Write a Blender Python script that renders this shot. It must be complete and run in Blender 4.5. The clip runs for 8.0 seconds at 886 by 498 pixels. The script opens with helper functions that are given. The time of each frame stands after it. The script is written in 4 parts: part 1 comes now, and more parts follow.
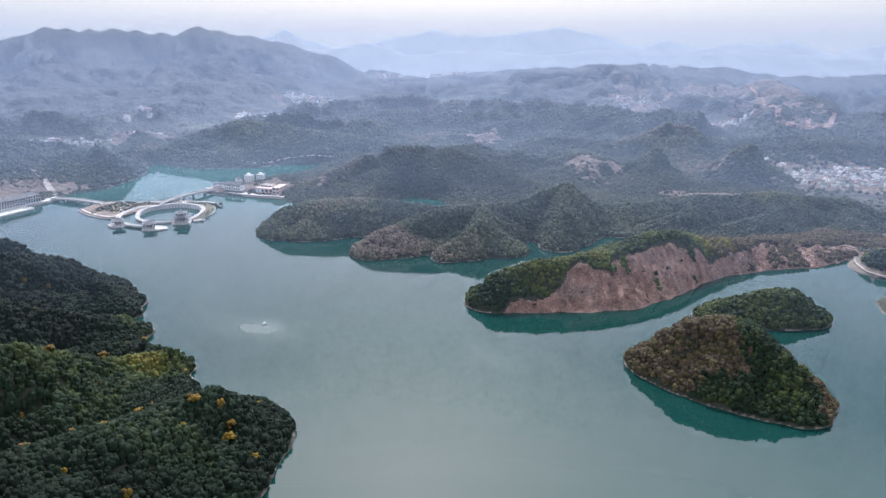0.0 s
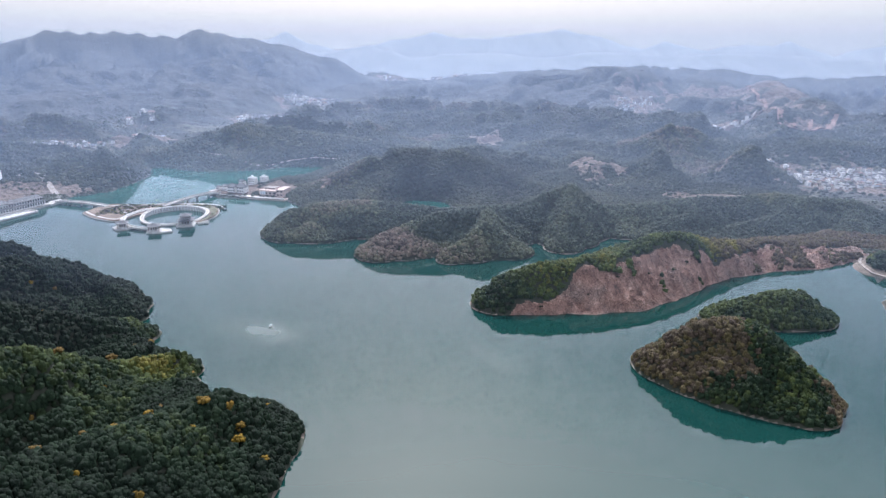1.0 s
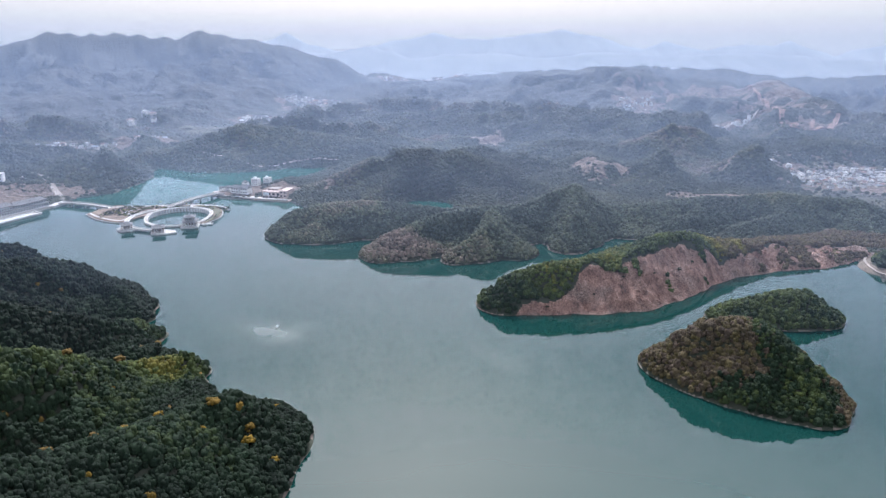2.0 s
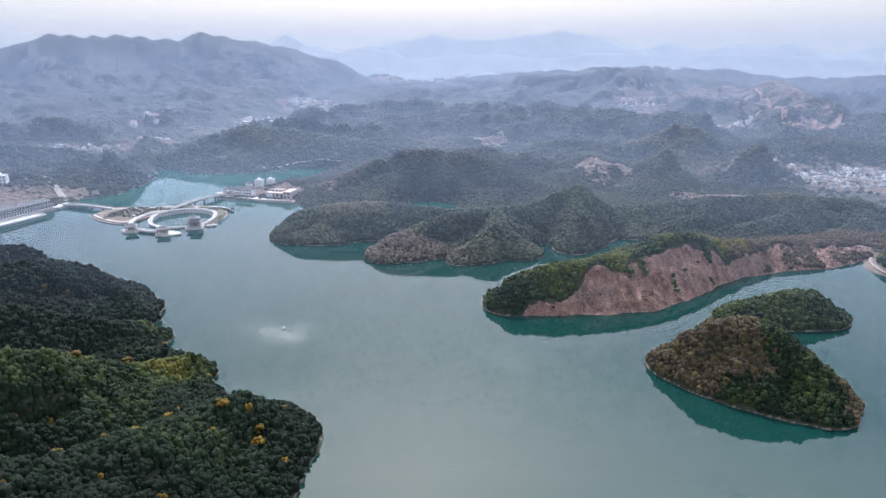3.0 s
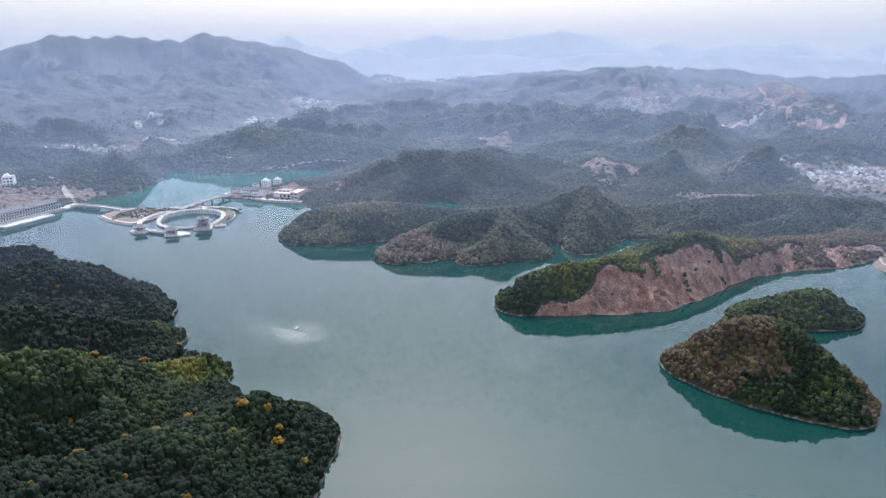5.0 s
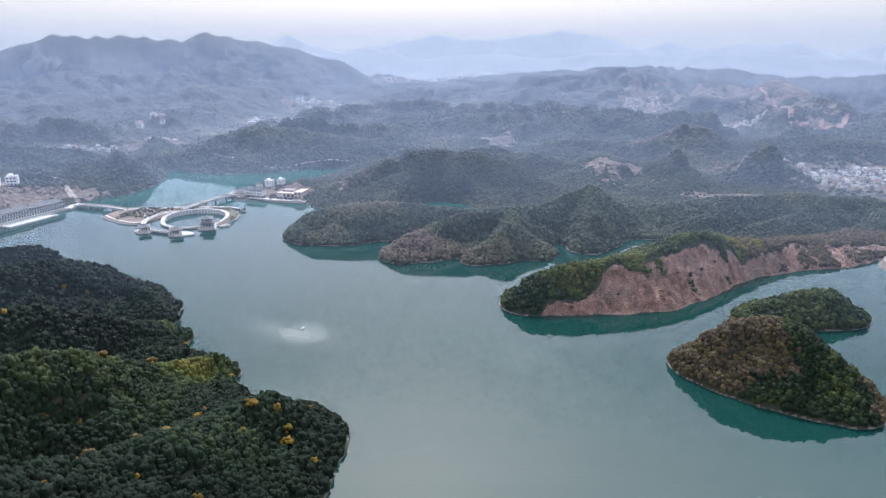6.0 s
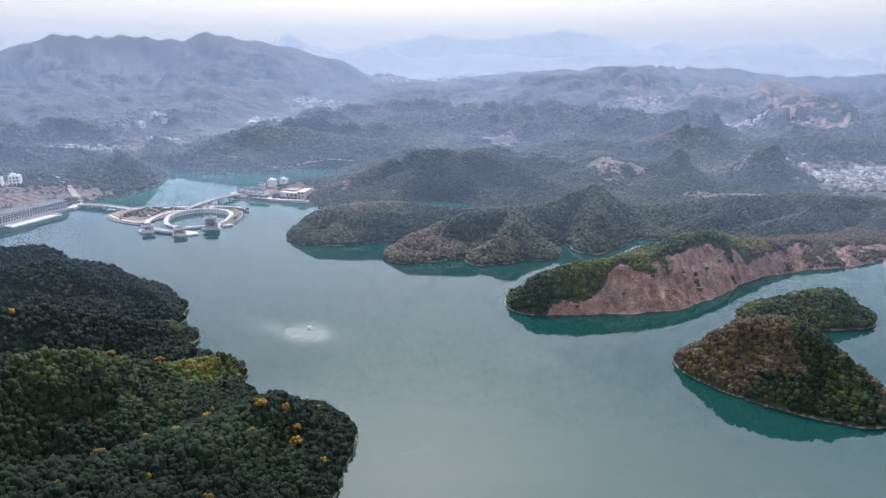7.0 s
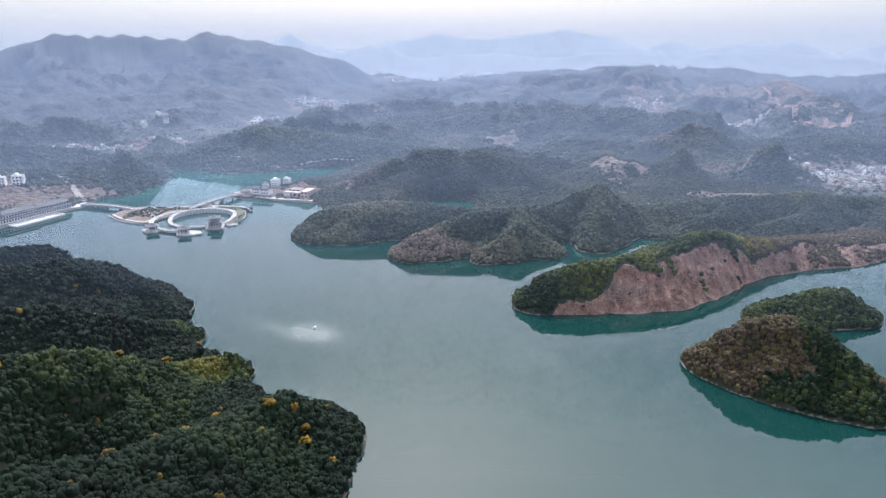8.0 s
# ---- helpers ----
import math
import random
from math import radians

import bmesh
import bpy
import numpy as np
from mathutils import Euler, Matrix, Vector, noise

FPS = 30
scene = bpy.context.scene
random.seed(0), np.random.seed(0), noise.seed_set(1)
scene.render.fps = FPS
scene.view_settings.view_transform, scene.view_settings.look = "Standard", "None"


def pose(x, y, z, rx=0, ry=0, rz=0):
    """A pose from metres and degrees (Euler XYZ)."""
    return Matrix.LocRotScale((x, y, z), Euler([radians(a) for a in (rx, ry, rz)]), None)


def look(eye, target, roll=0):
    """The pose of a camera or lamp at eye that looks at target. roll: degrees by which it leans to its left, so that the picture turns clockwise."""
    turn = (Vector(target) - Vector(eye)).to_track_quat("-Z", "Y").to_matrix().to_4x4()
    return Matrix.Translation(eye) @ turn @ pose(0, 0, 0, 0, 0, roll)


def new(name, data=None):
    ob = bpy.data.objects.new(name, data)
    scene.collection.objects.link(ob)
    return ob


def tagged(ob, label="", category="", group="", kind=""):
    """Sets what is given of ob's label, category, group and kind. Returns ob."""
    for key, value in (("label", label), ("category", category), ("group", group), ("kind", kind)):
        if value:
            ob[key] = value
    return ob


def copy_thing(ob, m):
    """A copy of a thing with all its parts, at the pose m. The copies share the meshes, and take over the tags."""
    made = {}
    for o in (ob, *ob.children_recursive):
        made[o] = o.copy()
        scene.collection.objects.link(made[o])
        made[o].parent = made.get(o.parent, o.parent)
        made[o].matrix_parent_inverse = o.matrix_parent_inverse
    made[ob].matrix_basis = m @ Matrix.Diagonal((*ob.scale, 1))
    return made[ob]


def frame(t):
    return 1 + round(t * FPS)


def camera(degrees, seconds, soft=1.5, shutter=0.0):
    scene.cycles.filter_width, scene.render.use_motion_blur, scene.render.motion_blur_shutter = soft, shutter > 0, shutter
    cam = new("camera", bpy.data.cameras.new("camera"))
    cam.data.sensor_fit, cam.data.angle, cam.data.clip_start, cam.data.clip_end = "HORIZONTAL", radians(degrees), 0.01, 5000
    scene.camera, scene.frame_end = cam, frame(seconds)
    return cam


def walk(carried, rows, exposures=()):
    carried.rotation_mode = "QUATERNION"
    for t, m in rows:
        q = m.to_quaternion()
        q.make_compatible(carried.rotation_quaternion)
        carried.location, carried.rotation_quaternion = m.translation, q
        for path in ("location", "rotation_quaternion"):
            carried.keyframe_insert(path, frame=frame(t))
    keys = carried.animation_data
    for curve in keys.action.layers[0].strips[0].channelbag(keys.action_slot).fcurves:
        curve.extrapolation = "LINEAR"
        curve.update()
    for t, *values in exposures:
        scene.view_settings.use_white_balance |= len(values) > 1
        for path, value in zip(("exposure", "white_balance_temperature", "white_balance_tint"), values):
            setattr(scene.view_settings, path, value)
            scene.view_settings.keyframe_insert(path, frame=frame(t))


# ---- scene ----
cam = camera(66.0, 8.0, 1.35)
PATH = [
    (0, (-1.854, 0.21, 200.084), (-1.893, 2.117, 199.481), 0.4),
    (0.5, (-4.026, 0.147, 200.075), (-4.066, 2.054, 199.475), 0.3),
    (1, (-6.21, 0.037, 200.06), (-6.25, 1.945, 199.463), 0.3),
    (1.5, (-8.387, -0.069, 200.039), (-8.427, 1.839, 199.443), 0.2),
    (3, (-14.76, -0.302, 199.952), (-14.802, 1.607, 199.359), 0.0),
    (3.5, (-16.961, -0.384, 199.922), (-17.003, 1.526, 199.33), -0.1),
    (4, (-19.224, -0.448, 199.89), (-19.266, 1.462, 199.298), -0.1),
    (4.5, (-21.51, -0.524, 199.873), (-21.553, 1.385, 199.281), -0.1),
    (6, (-28.351, -0.75, 199.861), (-28.394, 1.16, 199.268), -0.1),
    (6.5, (-30.606, -0.774, 199.846), (-30.647, 1.135, 199.252), -0.1),
    (7, (-32.85, -0.738, 199.835), (-32.892, 1.171, 199.241), -0.1),
    (7.5, (-35.065, -0.647, 199.827), (-35.107, 1.262, 199.232), -0.1),
    (8, (-37.292, -0.535, 199.82), (-37.334, 1.374, 199.225), -0.1),
]
walk(cam, [(t, look(eye, target, roll)) for t, eye, target, roll in PATH], [(0.0, 0.56, 5800, 16), (8.0, 0.56, 5800, 16)])

# ---- world, sun, exposure ----
SUN_AZ, SUN_EL = -4.0, 43.0
world = bpy.data.worlds.new("world")
scene.world = world
world.use_nodes = True
wt = world.node_tree
wt.nodes.clear()
sky = wt.nodes.new("ShaderNodeTexSky")
sky.sky_type = "NISHITA"
sky.sun_disc = False
sky.sun_elevation, sky.sun_rotation = radians(SUN_EL), radians(SUN_AZ)
sky.air_density, sky.dust_density, sky.ozone_density = 1.0, 4.0, 1.5
bg_sky, bg_cloud = wt.nodes.new("ShaderNodeBackground"), wt.nodes.new("ShaderNodeBackground")
bg_sky.inputs["Strength"].default_value = 0.11
# an overcast sky, with a bright band halfway up added to lighten the water
way, sep, rise = wt.nodes.new("ShaderNodeTexCoord"), wt.nodes.new("ShaderNodeSeparateXYZ"), wt.nodes.new("ShaderNodeValToRGB")
wt.links.new(way.outputs["Generated"], sep.inputs[0])
wt.links.new(sep.outputs[2], rise.inputs[0])
while len(rise.color_ramp.elements) < 6:
    rise.color_ramp.elements.new(0.5)
for e, (p, c) in zip(rise.color_ramp.elements, ((0.0, (0.595, 0.63, 0.645)), (0.06, (0.60, 0.635, 0.655)), (0.2, (0.66, 0.73, 0.80)), (0.44, (0.70, 0.78, 0.86)), (0.58, (2.3, 2.25, 2.15)), (1.0, (0.50, 0.56, 0.64)))):
    e.position, e.color = p, (*c, 1)
wt.links.new(rise.outputs[0], bg_cloud.inputs["Color"])
bg_cloud.inputs["Strength"].default_value = 1.1
wmix, wout = wt.nodes.new("ShaderNodeMixShader"), wt.nodes.new("ShaderNodeOutputWorld")
wmix.inputs[0].default_value = 0.6
wt.links.new(sky.outputs[0], bg_sky.inputs["Color"])
wt.links.new(bg_sky.outputs[0], wmix.inputs[1])
wt.links.new(bg_cloud.outputs[0], wmix.inputs[2])
wt.links.new(wmix.outputs[0], wout.inputs["Surface"])

sun = new("sun", bpy.data.lights.new("sun", "SUN"))
sun.data.energy, sun.data.angle, sun.data.color = 4.0, radians(7), (1.0, 0.97, 0.91)
sd = Vector((math.sin(radians(SUN_AZ)) * math.cos(radians(SUN_EL)), math.cos(radians(SUN_AZ)) * math.cos(radians(SUN_EL)), math.sin(radians(SUN_EL))))
sun.matrix_world = look(sd * 500, (0, 0, 0))
scene.cycles.transparent_max_bounces = 60


# ---- materials ----
class Mat:
    """A node material with short helpers."""

    def __init__(self, name, rough=0.8, metal=0.0):
        self.m = bpy.data.materials.new(name)
        self.m.use_nodes = True
        self.t = self.m.node_tree
        self.b = self.t.nodes["Principled BSDF"]
        self.out = self.t.nodes["Material Output"]
        self.b.inputs["Roughness"].default_value = rough
        self.b.inputs["Metallic"].default_value = metal

    def node(self, kind, **sets):
        n = self.t.nodes.new("ShaderNode" + kind)
        for k, v in sets.items():
            if k == "operation":
                n.operation = v
            elif k == "attribute":
                n.attribute_name = v
            elif k == "blend":
                n.blend_type = v
            else:
                n.inputs[k.replace("_", " ")].default_value = v
        return n

    def link(self, a, b):
        self.t.links.new(a, b)

    def place(self):
        return self.node("NewGeometry").outputs["Position"]

    def noise(self, scale, detail=4.0, rough=0.55, vec=None):
        n = self.node("TexNoise", Scale=scale, Detail=detail, Roughness=rough)
        self.link(vec or self.place(), n.inputs["Vector"])
        return n.outputs["Fac"]

    def ramp(self, fac, stops):
        r = self.node("ValToRGB")
        e = r.color_ramp.elements
        while len(e) < len(stops):
            e.new(0.5)
        for k, (p, c) in zip(e, stops):
            k.position, k.color = p, (*c, 1)
        self.link(fac, r.inputs[0])
        return r.outputs[0]

    def math(self, op, a, b=None):
        n = self.node("Math", operation=op)
        for i, v in enumerate((a, b)):
            if v is None:
                continue
            if isinstance(v, (int, float)):
                n.inputs[i].default_value = v
            else:
                self.link(v, n.inputs[i])
        return n.outputs[0]

    def mix(self, fac, a, b, blend="MIX"):
        n = self.t.nodes.new("ShaderNodeMix")
        n.data_type, n.blend_type = "RGBA", blend
        for sock, v in ((n.inputs[0], fac), (n.inputs[6], a), (n.inputs[7], b)):
            if isinstance(v, (int, float)):
                sock.default_value = v
            elif isinstance(v, tuple):
                sock.default_value = (*v, 1)
            else:
                self.link(v, sock)
        return n.outputs[2]

    def base(self, c):
        if isinstance(c, tuple):
            self.b.inputs["Base Color"].default_value = (*c, 1)
        else:
            self.link(c, self.b.inputs["Base Color"])
        return self

    def bump(self, fac, strength, dist):
        n = self.node("Bump", Strength=strength, Distance=dist)
        self.link(fac, n.inputs["Height"])
        self.link(n.outputs[0], self.b.inputs["Normal"])
        return self


def m_plain(name, color, rough=0.7, grain=0.5, vary=0.18, relief=0.03, metal=0.0):
    """A painted, cast or plastered surface: soft stains and fine grain at two scales."""
    k = Mat(name, rough, metal)
    n1, n2 = k.noise(grain * 0.25, 3), k.noise(grain * 4, 5)
    dark, light = tuple(c * (1 - vary) for c in color), tuple(min(1, c * (1 + vary)) for c in color)
    c = k.ramp(n1, [(0.3, dark), (0.7, light)])
    c = k.mix(0.35, c, k.ramp(n2, [(0.35, dark), (0.65, light)]))
    k.base(c).bump(n2, 0.4, relief)
    return k.m


def m_leaves(name, stops, grain=2.2, relief=0.5, vary=1.0):
    """Foliage: the species by the tint of each tree, each clump a little different, fine leaf grain."""
    k = Mat(name, 0.62)
    a = k.node("Attribute", attribute="tint")
    c = k.ramp(a.outputs["Fac"], stops)
    isl = k.node("NewGeometry").outputs["Random Per Island"]
    c = k.mix(1.0, c, k.ramp(isl, [(0.0, (1 - 0.38 * vary, 1 - 0.34 * vary, 1 - 0.38 * vary)), (1.0, (1 + 0.32 * vary, 1 + 0.3 * vary, 1 + 0.2 * vary))]), "MULTIPLY")
    leaf = k.noise(grain, 3, 0.7)
    c = k.mix(1.0, c, k.ramp(leaf, [(0.3, (1 - 0.55 * vary, 1 - 0.52 * vary, 1 - 0.55 * vary)), (0.72, (1 + 0.5 * vary, 1 + 0.45 * vary, 1 + 0.3 * vary))]), "MULTIPLY")
    k.base(c).bump(leaf, 0.9, relief)
    k.b.inputs["Specular IOR Level"].default_value = 0.06
    return k.m


SPECIES = [
    (0.0, (0.008, 0.014, 0.011)),
    (0.3, (0.015, 0.027, 0.017)),
    (0.5, (0.056, 0.072, 0.026)),
    (0.66, (0.115, 0.102, 0.026)),
    (0.78, (0.062, 0.047, 0.042)),
    (0.9, (0.15, 0.095, 0.016)),
    (1.0, (0.21, 0.14, 0.016)),
]
LEAVES = m_leaves("leaves", SPECIES)
# mixed winter woods, lightened and greyed to put distance haze into the leaf colour
HAZED_WINTER_SPECIES = [
    (0.0, (0.036, 0.044, 0.046)),
    (0.3, (0.048, 0.059, 0.051)),
    (0.5, (0.076, 0.082, 0.058)),
    (0.66, (0.108, 0.092, 0.080)),
    (0.80, (0.122, 0.094, 0.090)),
]
HAZED_WINTER = m_leaves("hazed_winter_leaves", HAZED_WINTER_SPECIES, 2.2, 0.4, 0.85)
FAR_LEAVES = m_leaves("far_leaves", [(f, tuple(0.72 * v for v in c)) for f, c in HAZED_WINTER_SPECIES], 0.7, 0.8, 0.8)


def m_ground():
    """Woodland floor and scrub; bare pinkish earth where the slopes are stripped."""
    k = Mat("ground", 0.92)
    big, small = k.noise(0.012, 5), k.noise(0.12, 6, 0.65)
    # darkened to put the self-shading of far woods into the colour
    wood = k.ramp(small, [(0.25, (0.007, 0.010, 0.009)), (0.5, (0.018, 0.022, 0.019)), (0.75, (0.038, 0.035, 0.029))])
    field = k.ramp(small, [(0.3, (0.045, 0.05, 0.028)), (0.7, (0.10, 0.09, 0.055))])
    up = k.node("SeparateXYZ")
    k.link(k.node("NewGeometry").outputs["Position"], up.inputs[0])
    low = k.ramp(k.math("DIVIDE", up.outputs[2], 100.0), [(0.12, (1, 1, 1)), (0.3, (0, 0, 0))])
    c = k.mix(k.math("MULTIPLY", k.ramp(big, [(0.5, (0, 0, 0)), (0.66, (1, 1, 1))]), low), wood, field)
    fine = k.noise(0.5, 8, 0.7)
    earth = k.ramp(fine, [(0.25, (0.055, 0.042, 0.034)), (0.5, (0.105, 0.075, 0.06)), (0.75, (0.18, 0.13, 0.105))])
    a = k.node("Attribute", attribute="bare")
    edge = k.math("ADD", a.outputs["Fac"], k.math("MULTIPLY", k.math("SUBTRACT", small, 0.5), 0.7))
    c = k.mix(k.ramp(edge, [(0.42, (0, 0, 0)), (0.6, (1, 1, 1))]), c, earth)
    # unbuilt far crowns: bright tops and shaded gaps painted into the colour
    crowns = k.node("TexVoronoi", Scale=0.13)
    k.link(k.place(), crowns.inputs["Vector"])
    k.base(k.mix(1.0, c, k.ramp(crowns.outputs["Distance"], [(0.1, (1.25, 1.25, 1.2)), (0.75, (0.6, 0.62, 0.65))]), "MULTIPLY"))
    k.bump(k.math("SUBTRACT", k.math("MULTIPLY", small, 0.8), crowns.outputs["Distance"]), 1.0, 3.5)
    return k.m


GROUND = m_ground()
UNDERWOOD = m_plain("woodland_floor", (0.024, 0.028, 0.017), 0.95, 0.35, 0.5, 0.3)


def m_rock():
    """Stripped bank: gullied pink-brown earth with pale rubble and dark scrub."""
    k = Mat("bank", 0.9)
    mp = k.node("Mapping", Scale=(1, 1, 0.3), Rotation=(0, 0, 0.6))
    k.link(k.place(), mp.inputs["Vector"])
    gully = k.noise(0.16, 7, 0.68, mp.outputs[0])
    fine = k.noise(0.9, 8, 0.75)
    big = k.noise(0.045, 4)
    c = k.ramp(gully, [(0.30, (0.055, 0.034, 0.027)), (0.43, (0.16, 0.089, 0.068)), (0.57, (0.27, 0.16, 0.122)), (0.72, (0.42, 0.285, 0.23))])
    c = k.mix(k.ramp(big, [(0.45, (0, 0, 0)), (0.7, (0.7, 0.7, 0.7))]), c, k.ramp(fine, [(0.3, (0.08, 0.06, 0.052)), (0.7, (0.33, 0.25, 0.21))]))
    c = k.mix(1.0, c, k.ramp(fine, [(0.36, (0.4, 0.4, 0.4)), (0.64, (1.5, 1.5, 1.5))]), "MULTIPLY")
    k.base(c).bump(k.mix(0.5, gully, fine), 1.0, 2.0)
    return k.m


BANK = m_rock()


def m_water():
    k = Mat("water", 0.1)
    big = k.noise(0.004, 3)
    c = k.ramp(big, [(0.3, (0.004, 0.028, 0.024)), (0.7, (0.007, 0.036, 0.031))])
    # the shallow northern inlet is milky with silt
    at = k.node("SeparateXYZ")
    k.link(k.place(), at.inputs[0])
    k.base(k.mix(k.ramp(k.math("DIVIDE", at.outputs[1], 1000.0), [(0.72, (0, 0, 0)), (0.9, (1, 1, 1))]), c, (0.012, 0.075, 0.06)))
    k.b.inputs["IOR"].default_value = 1.33
    k.b.inputs["Specular IOR Level"].default_value = 0.8
    mp = k.node("Mapping", Scale=(1.0, 0.6, 1.0), Rotation=(0, 0, 0.5))
    k.link(k.place(), mp.inputs["Vector"])
    rip = k.noise(0.45, 4, 0.6, mp.outputs[0])
    swell = k.noise(0.08, 3, 0.5, mp.outputs[0])
    # wind-ruffled patches (place, half axes, turn, how rough), and calm water elsewhere
    ragged = k.math("SUBTRACT", k.noise(0.035, 5, 0.6, mp.outputs[0]), 0.5)
    ruffle = None
    for cx, cy, a, b, turn, much in ((-150.0, 443.0, 64.0, 30.0, -0.3, 1.0), (16.0, 404.0, 44.0, 17.0, -0.95, 0.6)):
        m = k.node("Mapping", Location=(cx, cy, 0.0), Rotation=(0.0, 0.0, turn), Scale=(a, b, 1.0))
        m.vector_type = "TEXTURE"
        k.link(k.place(), m.inputs["Vector"])
        d = k.node("VectorMath", operation="LENGTH")
        k.link(m.outputs[0], d.inputs[0])
        f = k.math("SUBTRACT", k.math("ADD", 1.0, k.math("MULTIPLY", ragged, 0.9)), d.outputs["Value"])
        f = k.math("MULTIPLY", k.math("MINIMUM", k.math("MAXIMUM", f, 0.0), 1.0), much)
        ruffle = f if ruffle is None else k.math("MAXIMUM", ruffle, f)
    k.link(k.math("ADD", 0.02, k.math("MULTIPLY", ruffle, 0.32)), k.b.inputs["Roughness"])
    chop = k.noise(0.9, 3, 0.6, mp.outputs[0])
    both = k.math("ADD", k.math("MULTIPLY", k.mix(0.4, rip, swell), 0.003), k.math("MULTIPLY", k.math("MULTIPLY", chop, ruffle), 0.2))
    k.bump(both, 1.0, 0.35)
    return k.m


WATER = m_water()
CONCRETE = m_plain("concrete", (0.34, 0.33, 0.31), 0.75)
PALE = m_plain("pale_stone", (0.36, 0.345, 0.325), 0.65)
WHITE = m_plain("white_plaster", (0.58, 0.57, 0.55), 0.7)
PINK = m_plain("sandstone_cladding", (0.42, 0.325, 0.285), 0.75)
TILE = m_plain("grey_roof_tiles", (0.10, 0.10, 0.105), 0.85, 2.0)
GLASS = m_plain("dark_window_glass", (0.03, 0.035, 0.045), 0.15, 1.0)
STONE = m_plain("weathered_stone", (0.33, 0.305, 0.28), 0.75)
TRACK = m_plain("dusty_track", (0.23, 0.20, 0.175), 0.9, 0.6, 0.25)
SOIL = m_plain("planted_soil", (0.135, 0.098, 0.072), 0.9, 0.4, 0.35, 0.2)
LAWN = m_plain("winter_lawn", (0.085, 0.085, 0.045), 0.9, 0.5, 0.3, 0.1)
BARK = m_plain("bark", (0.08, 0.06, 0.045), 0.9, 3.0, 0.3)
STEEL = m_plain("painted_steel", (0.42, 0.45, 0.47), 0.5)
RIM = m_plain("shore_earth", (0.115, 0.092, 0.074), 0.9, 0.6, 0.4, 0.15)
ROOF_TIMBER = m_plain("dark_timber", (0.10, 0.06, 0.045), 0.7)


def m_haze():
    """Thin scattering haze: it lets most light through and throws the rest on."""
    m = bpy.data.materials.new("haze")
    m.use_nodes = True
    t = m.node_tree
    t.nodes.clear()
    add = lambda kind: t.nodes.new("ShaderNode" + kind)
    tr, di, tl, mx, mo, out = add("BsdfTransparent"), add("BsdfDiffuse"), add("BsdfTranslucent"), add("MixShader"), add("MixShader"), add("OutputMaterial")
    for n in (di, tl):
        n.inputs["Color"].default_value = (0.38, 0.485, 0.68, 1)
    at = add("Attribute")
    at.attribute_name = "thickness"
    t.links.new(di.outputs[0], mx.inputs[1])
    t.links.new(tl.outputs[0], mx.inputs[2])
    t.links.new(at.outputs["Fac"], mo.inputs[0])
    t.links.new(tr.outputs[0], mo.inputs[1])
    t.links.new(mx.outputs[0], mo.inputs[2])
    t.links.new(mo.outputs[0], out.inputs["Surface"])
    return m


HAZE = m_haze()


def m_distance(name, color, haze_glow):
    """Mountains far beyond the lake; their haze is put in as a glow."""
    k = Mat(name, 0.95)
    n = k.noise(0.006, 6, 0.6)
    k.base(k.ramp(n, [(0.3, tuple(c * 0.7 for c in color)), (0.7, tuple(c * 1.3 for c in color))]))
    k.b.inputs["Emission Color"].default_value = (*haze_glow, 1)
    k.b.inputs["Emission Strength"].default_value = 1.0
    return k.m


# ---- mesh helpers ----
def mesh_np(name, verts, faces, mats, attrs=None, smooth=True, index=None):
    """A mesh from arrays; attrs: float values on the points."""
    me = bpy.data.meshes.new(name)
    n, w = len(faces), faces.shape[1]
    me.vertices.add(len(verts))
    me.vertices.foreach_set("co", np.ascontiguousarray(verts, np.float32).ravel())
    me.loops.add(n * w)
    me.loops.foreach_set("vertex_index", np.ascontiguousarray(faces, np.int32).ravel())
    me.polygons.add(n)
    me.polygons.foreach_set("loop_start", np.arange(0, n * w, w, dtype=np.int32))
    me.polygons.foreach_set("use_smooth", np.full(n, smooth))
    for m in mats:
        me.materials.append(m)
    if index is not None:
        me.polygons.foreach_set("material_index", np.ascontiguousarray(index, np.int32))
    for k, v in (attrs or {}).items():
        a = me.attributes.new(k, "FLOAT", "POINT")
        a.data.foreach_set("value", np.ascontiguousarray(v, np.float32))
    me.update(calc_edges=True)
    return me


def part(name, bm, material, parent, label=""):
    """Links a bmesh as one mesh object under a thing or a part."""
    me = bpy.data.meshes.new(name)
    bm.to_mesh(me)
    bm.free()
    me.materials.append(material)
    ob = new(name, me)
    ob.parent = parent
    if label:
        ob["label"] = label
    return ob


def thing(name, label, category, x=0, y=0, z=0, rz=0, group="", kind=""):
    ob = new(name)
    ob.matrix_basis = pose(x, y, z, 0, 0, rz)
    return tagged(ob, label, category, group, kind)


def box(bm, x0, y0, z0, x1, y1, z1, bevel=0.0):
    g = bmesh.ops.create_cube(bm, size=1)["verts"]
    bmesh.ops.scale(bm, vec=(x1 - x0, y1 - y0, z1 - z0), verts=g)
    bmesh.ops.translate(bm, vec=((x0 + x1) / 2, (y0 + y1) / 2, (z0 + z1) / 2), verts=g)
    if bevel:
        es = list({e for v in g for e in v.link_edges})
        bmesh.ops.bevel(bm, geom=es, offset=bevel, segments=1, affect="EDGES")
    return bm


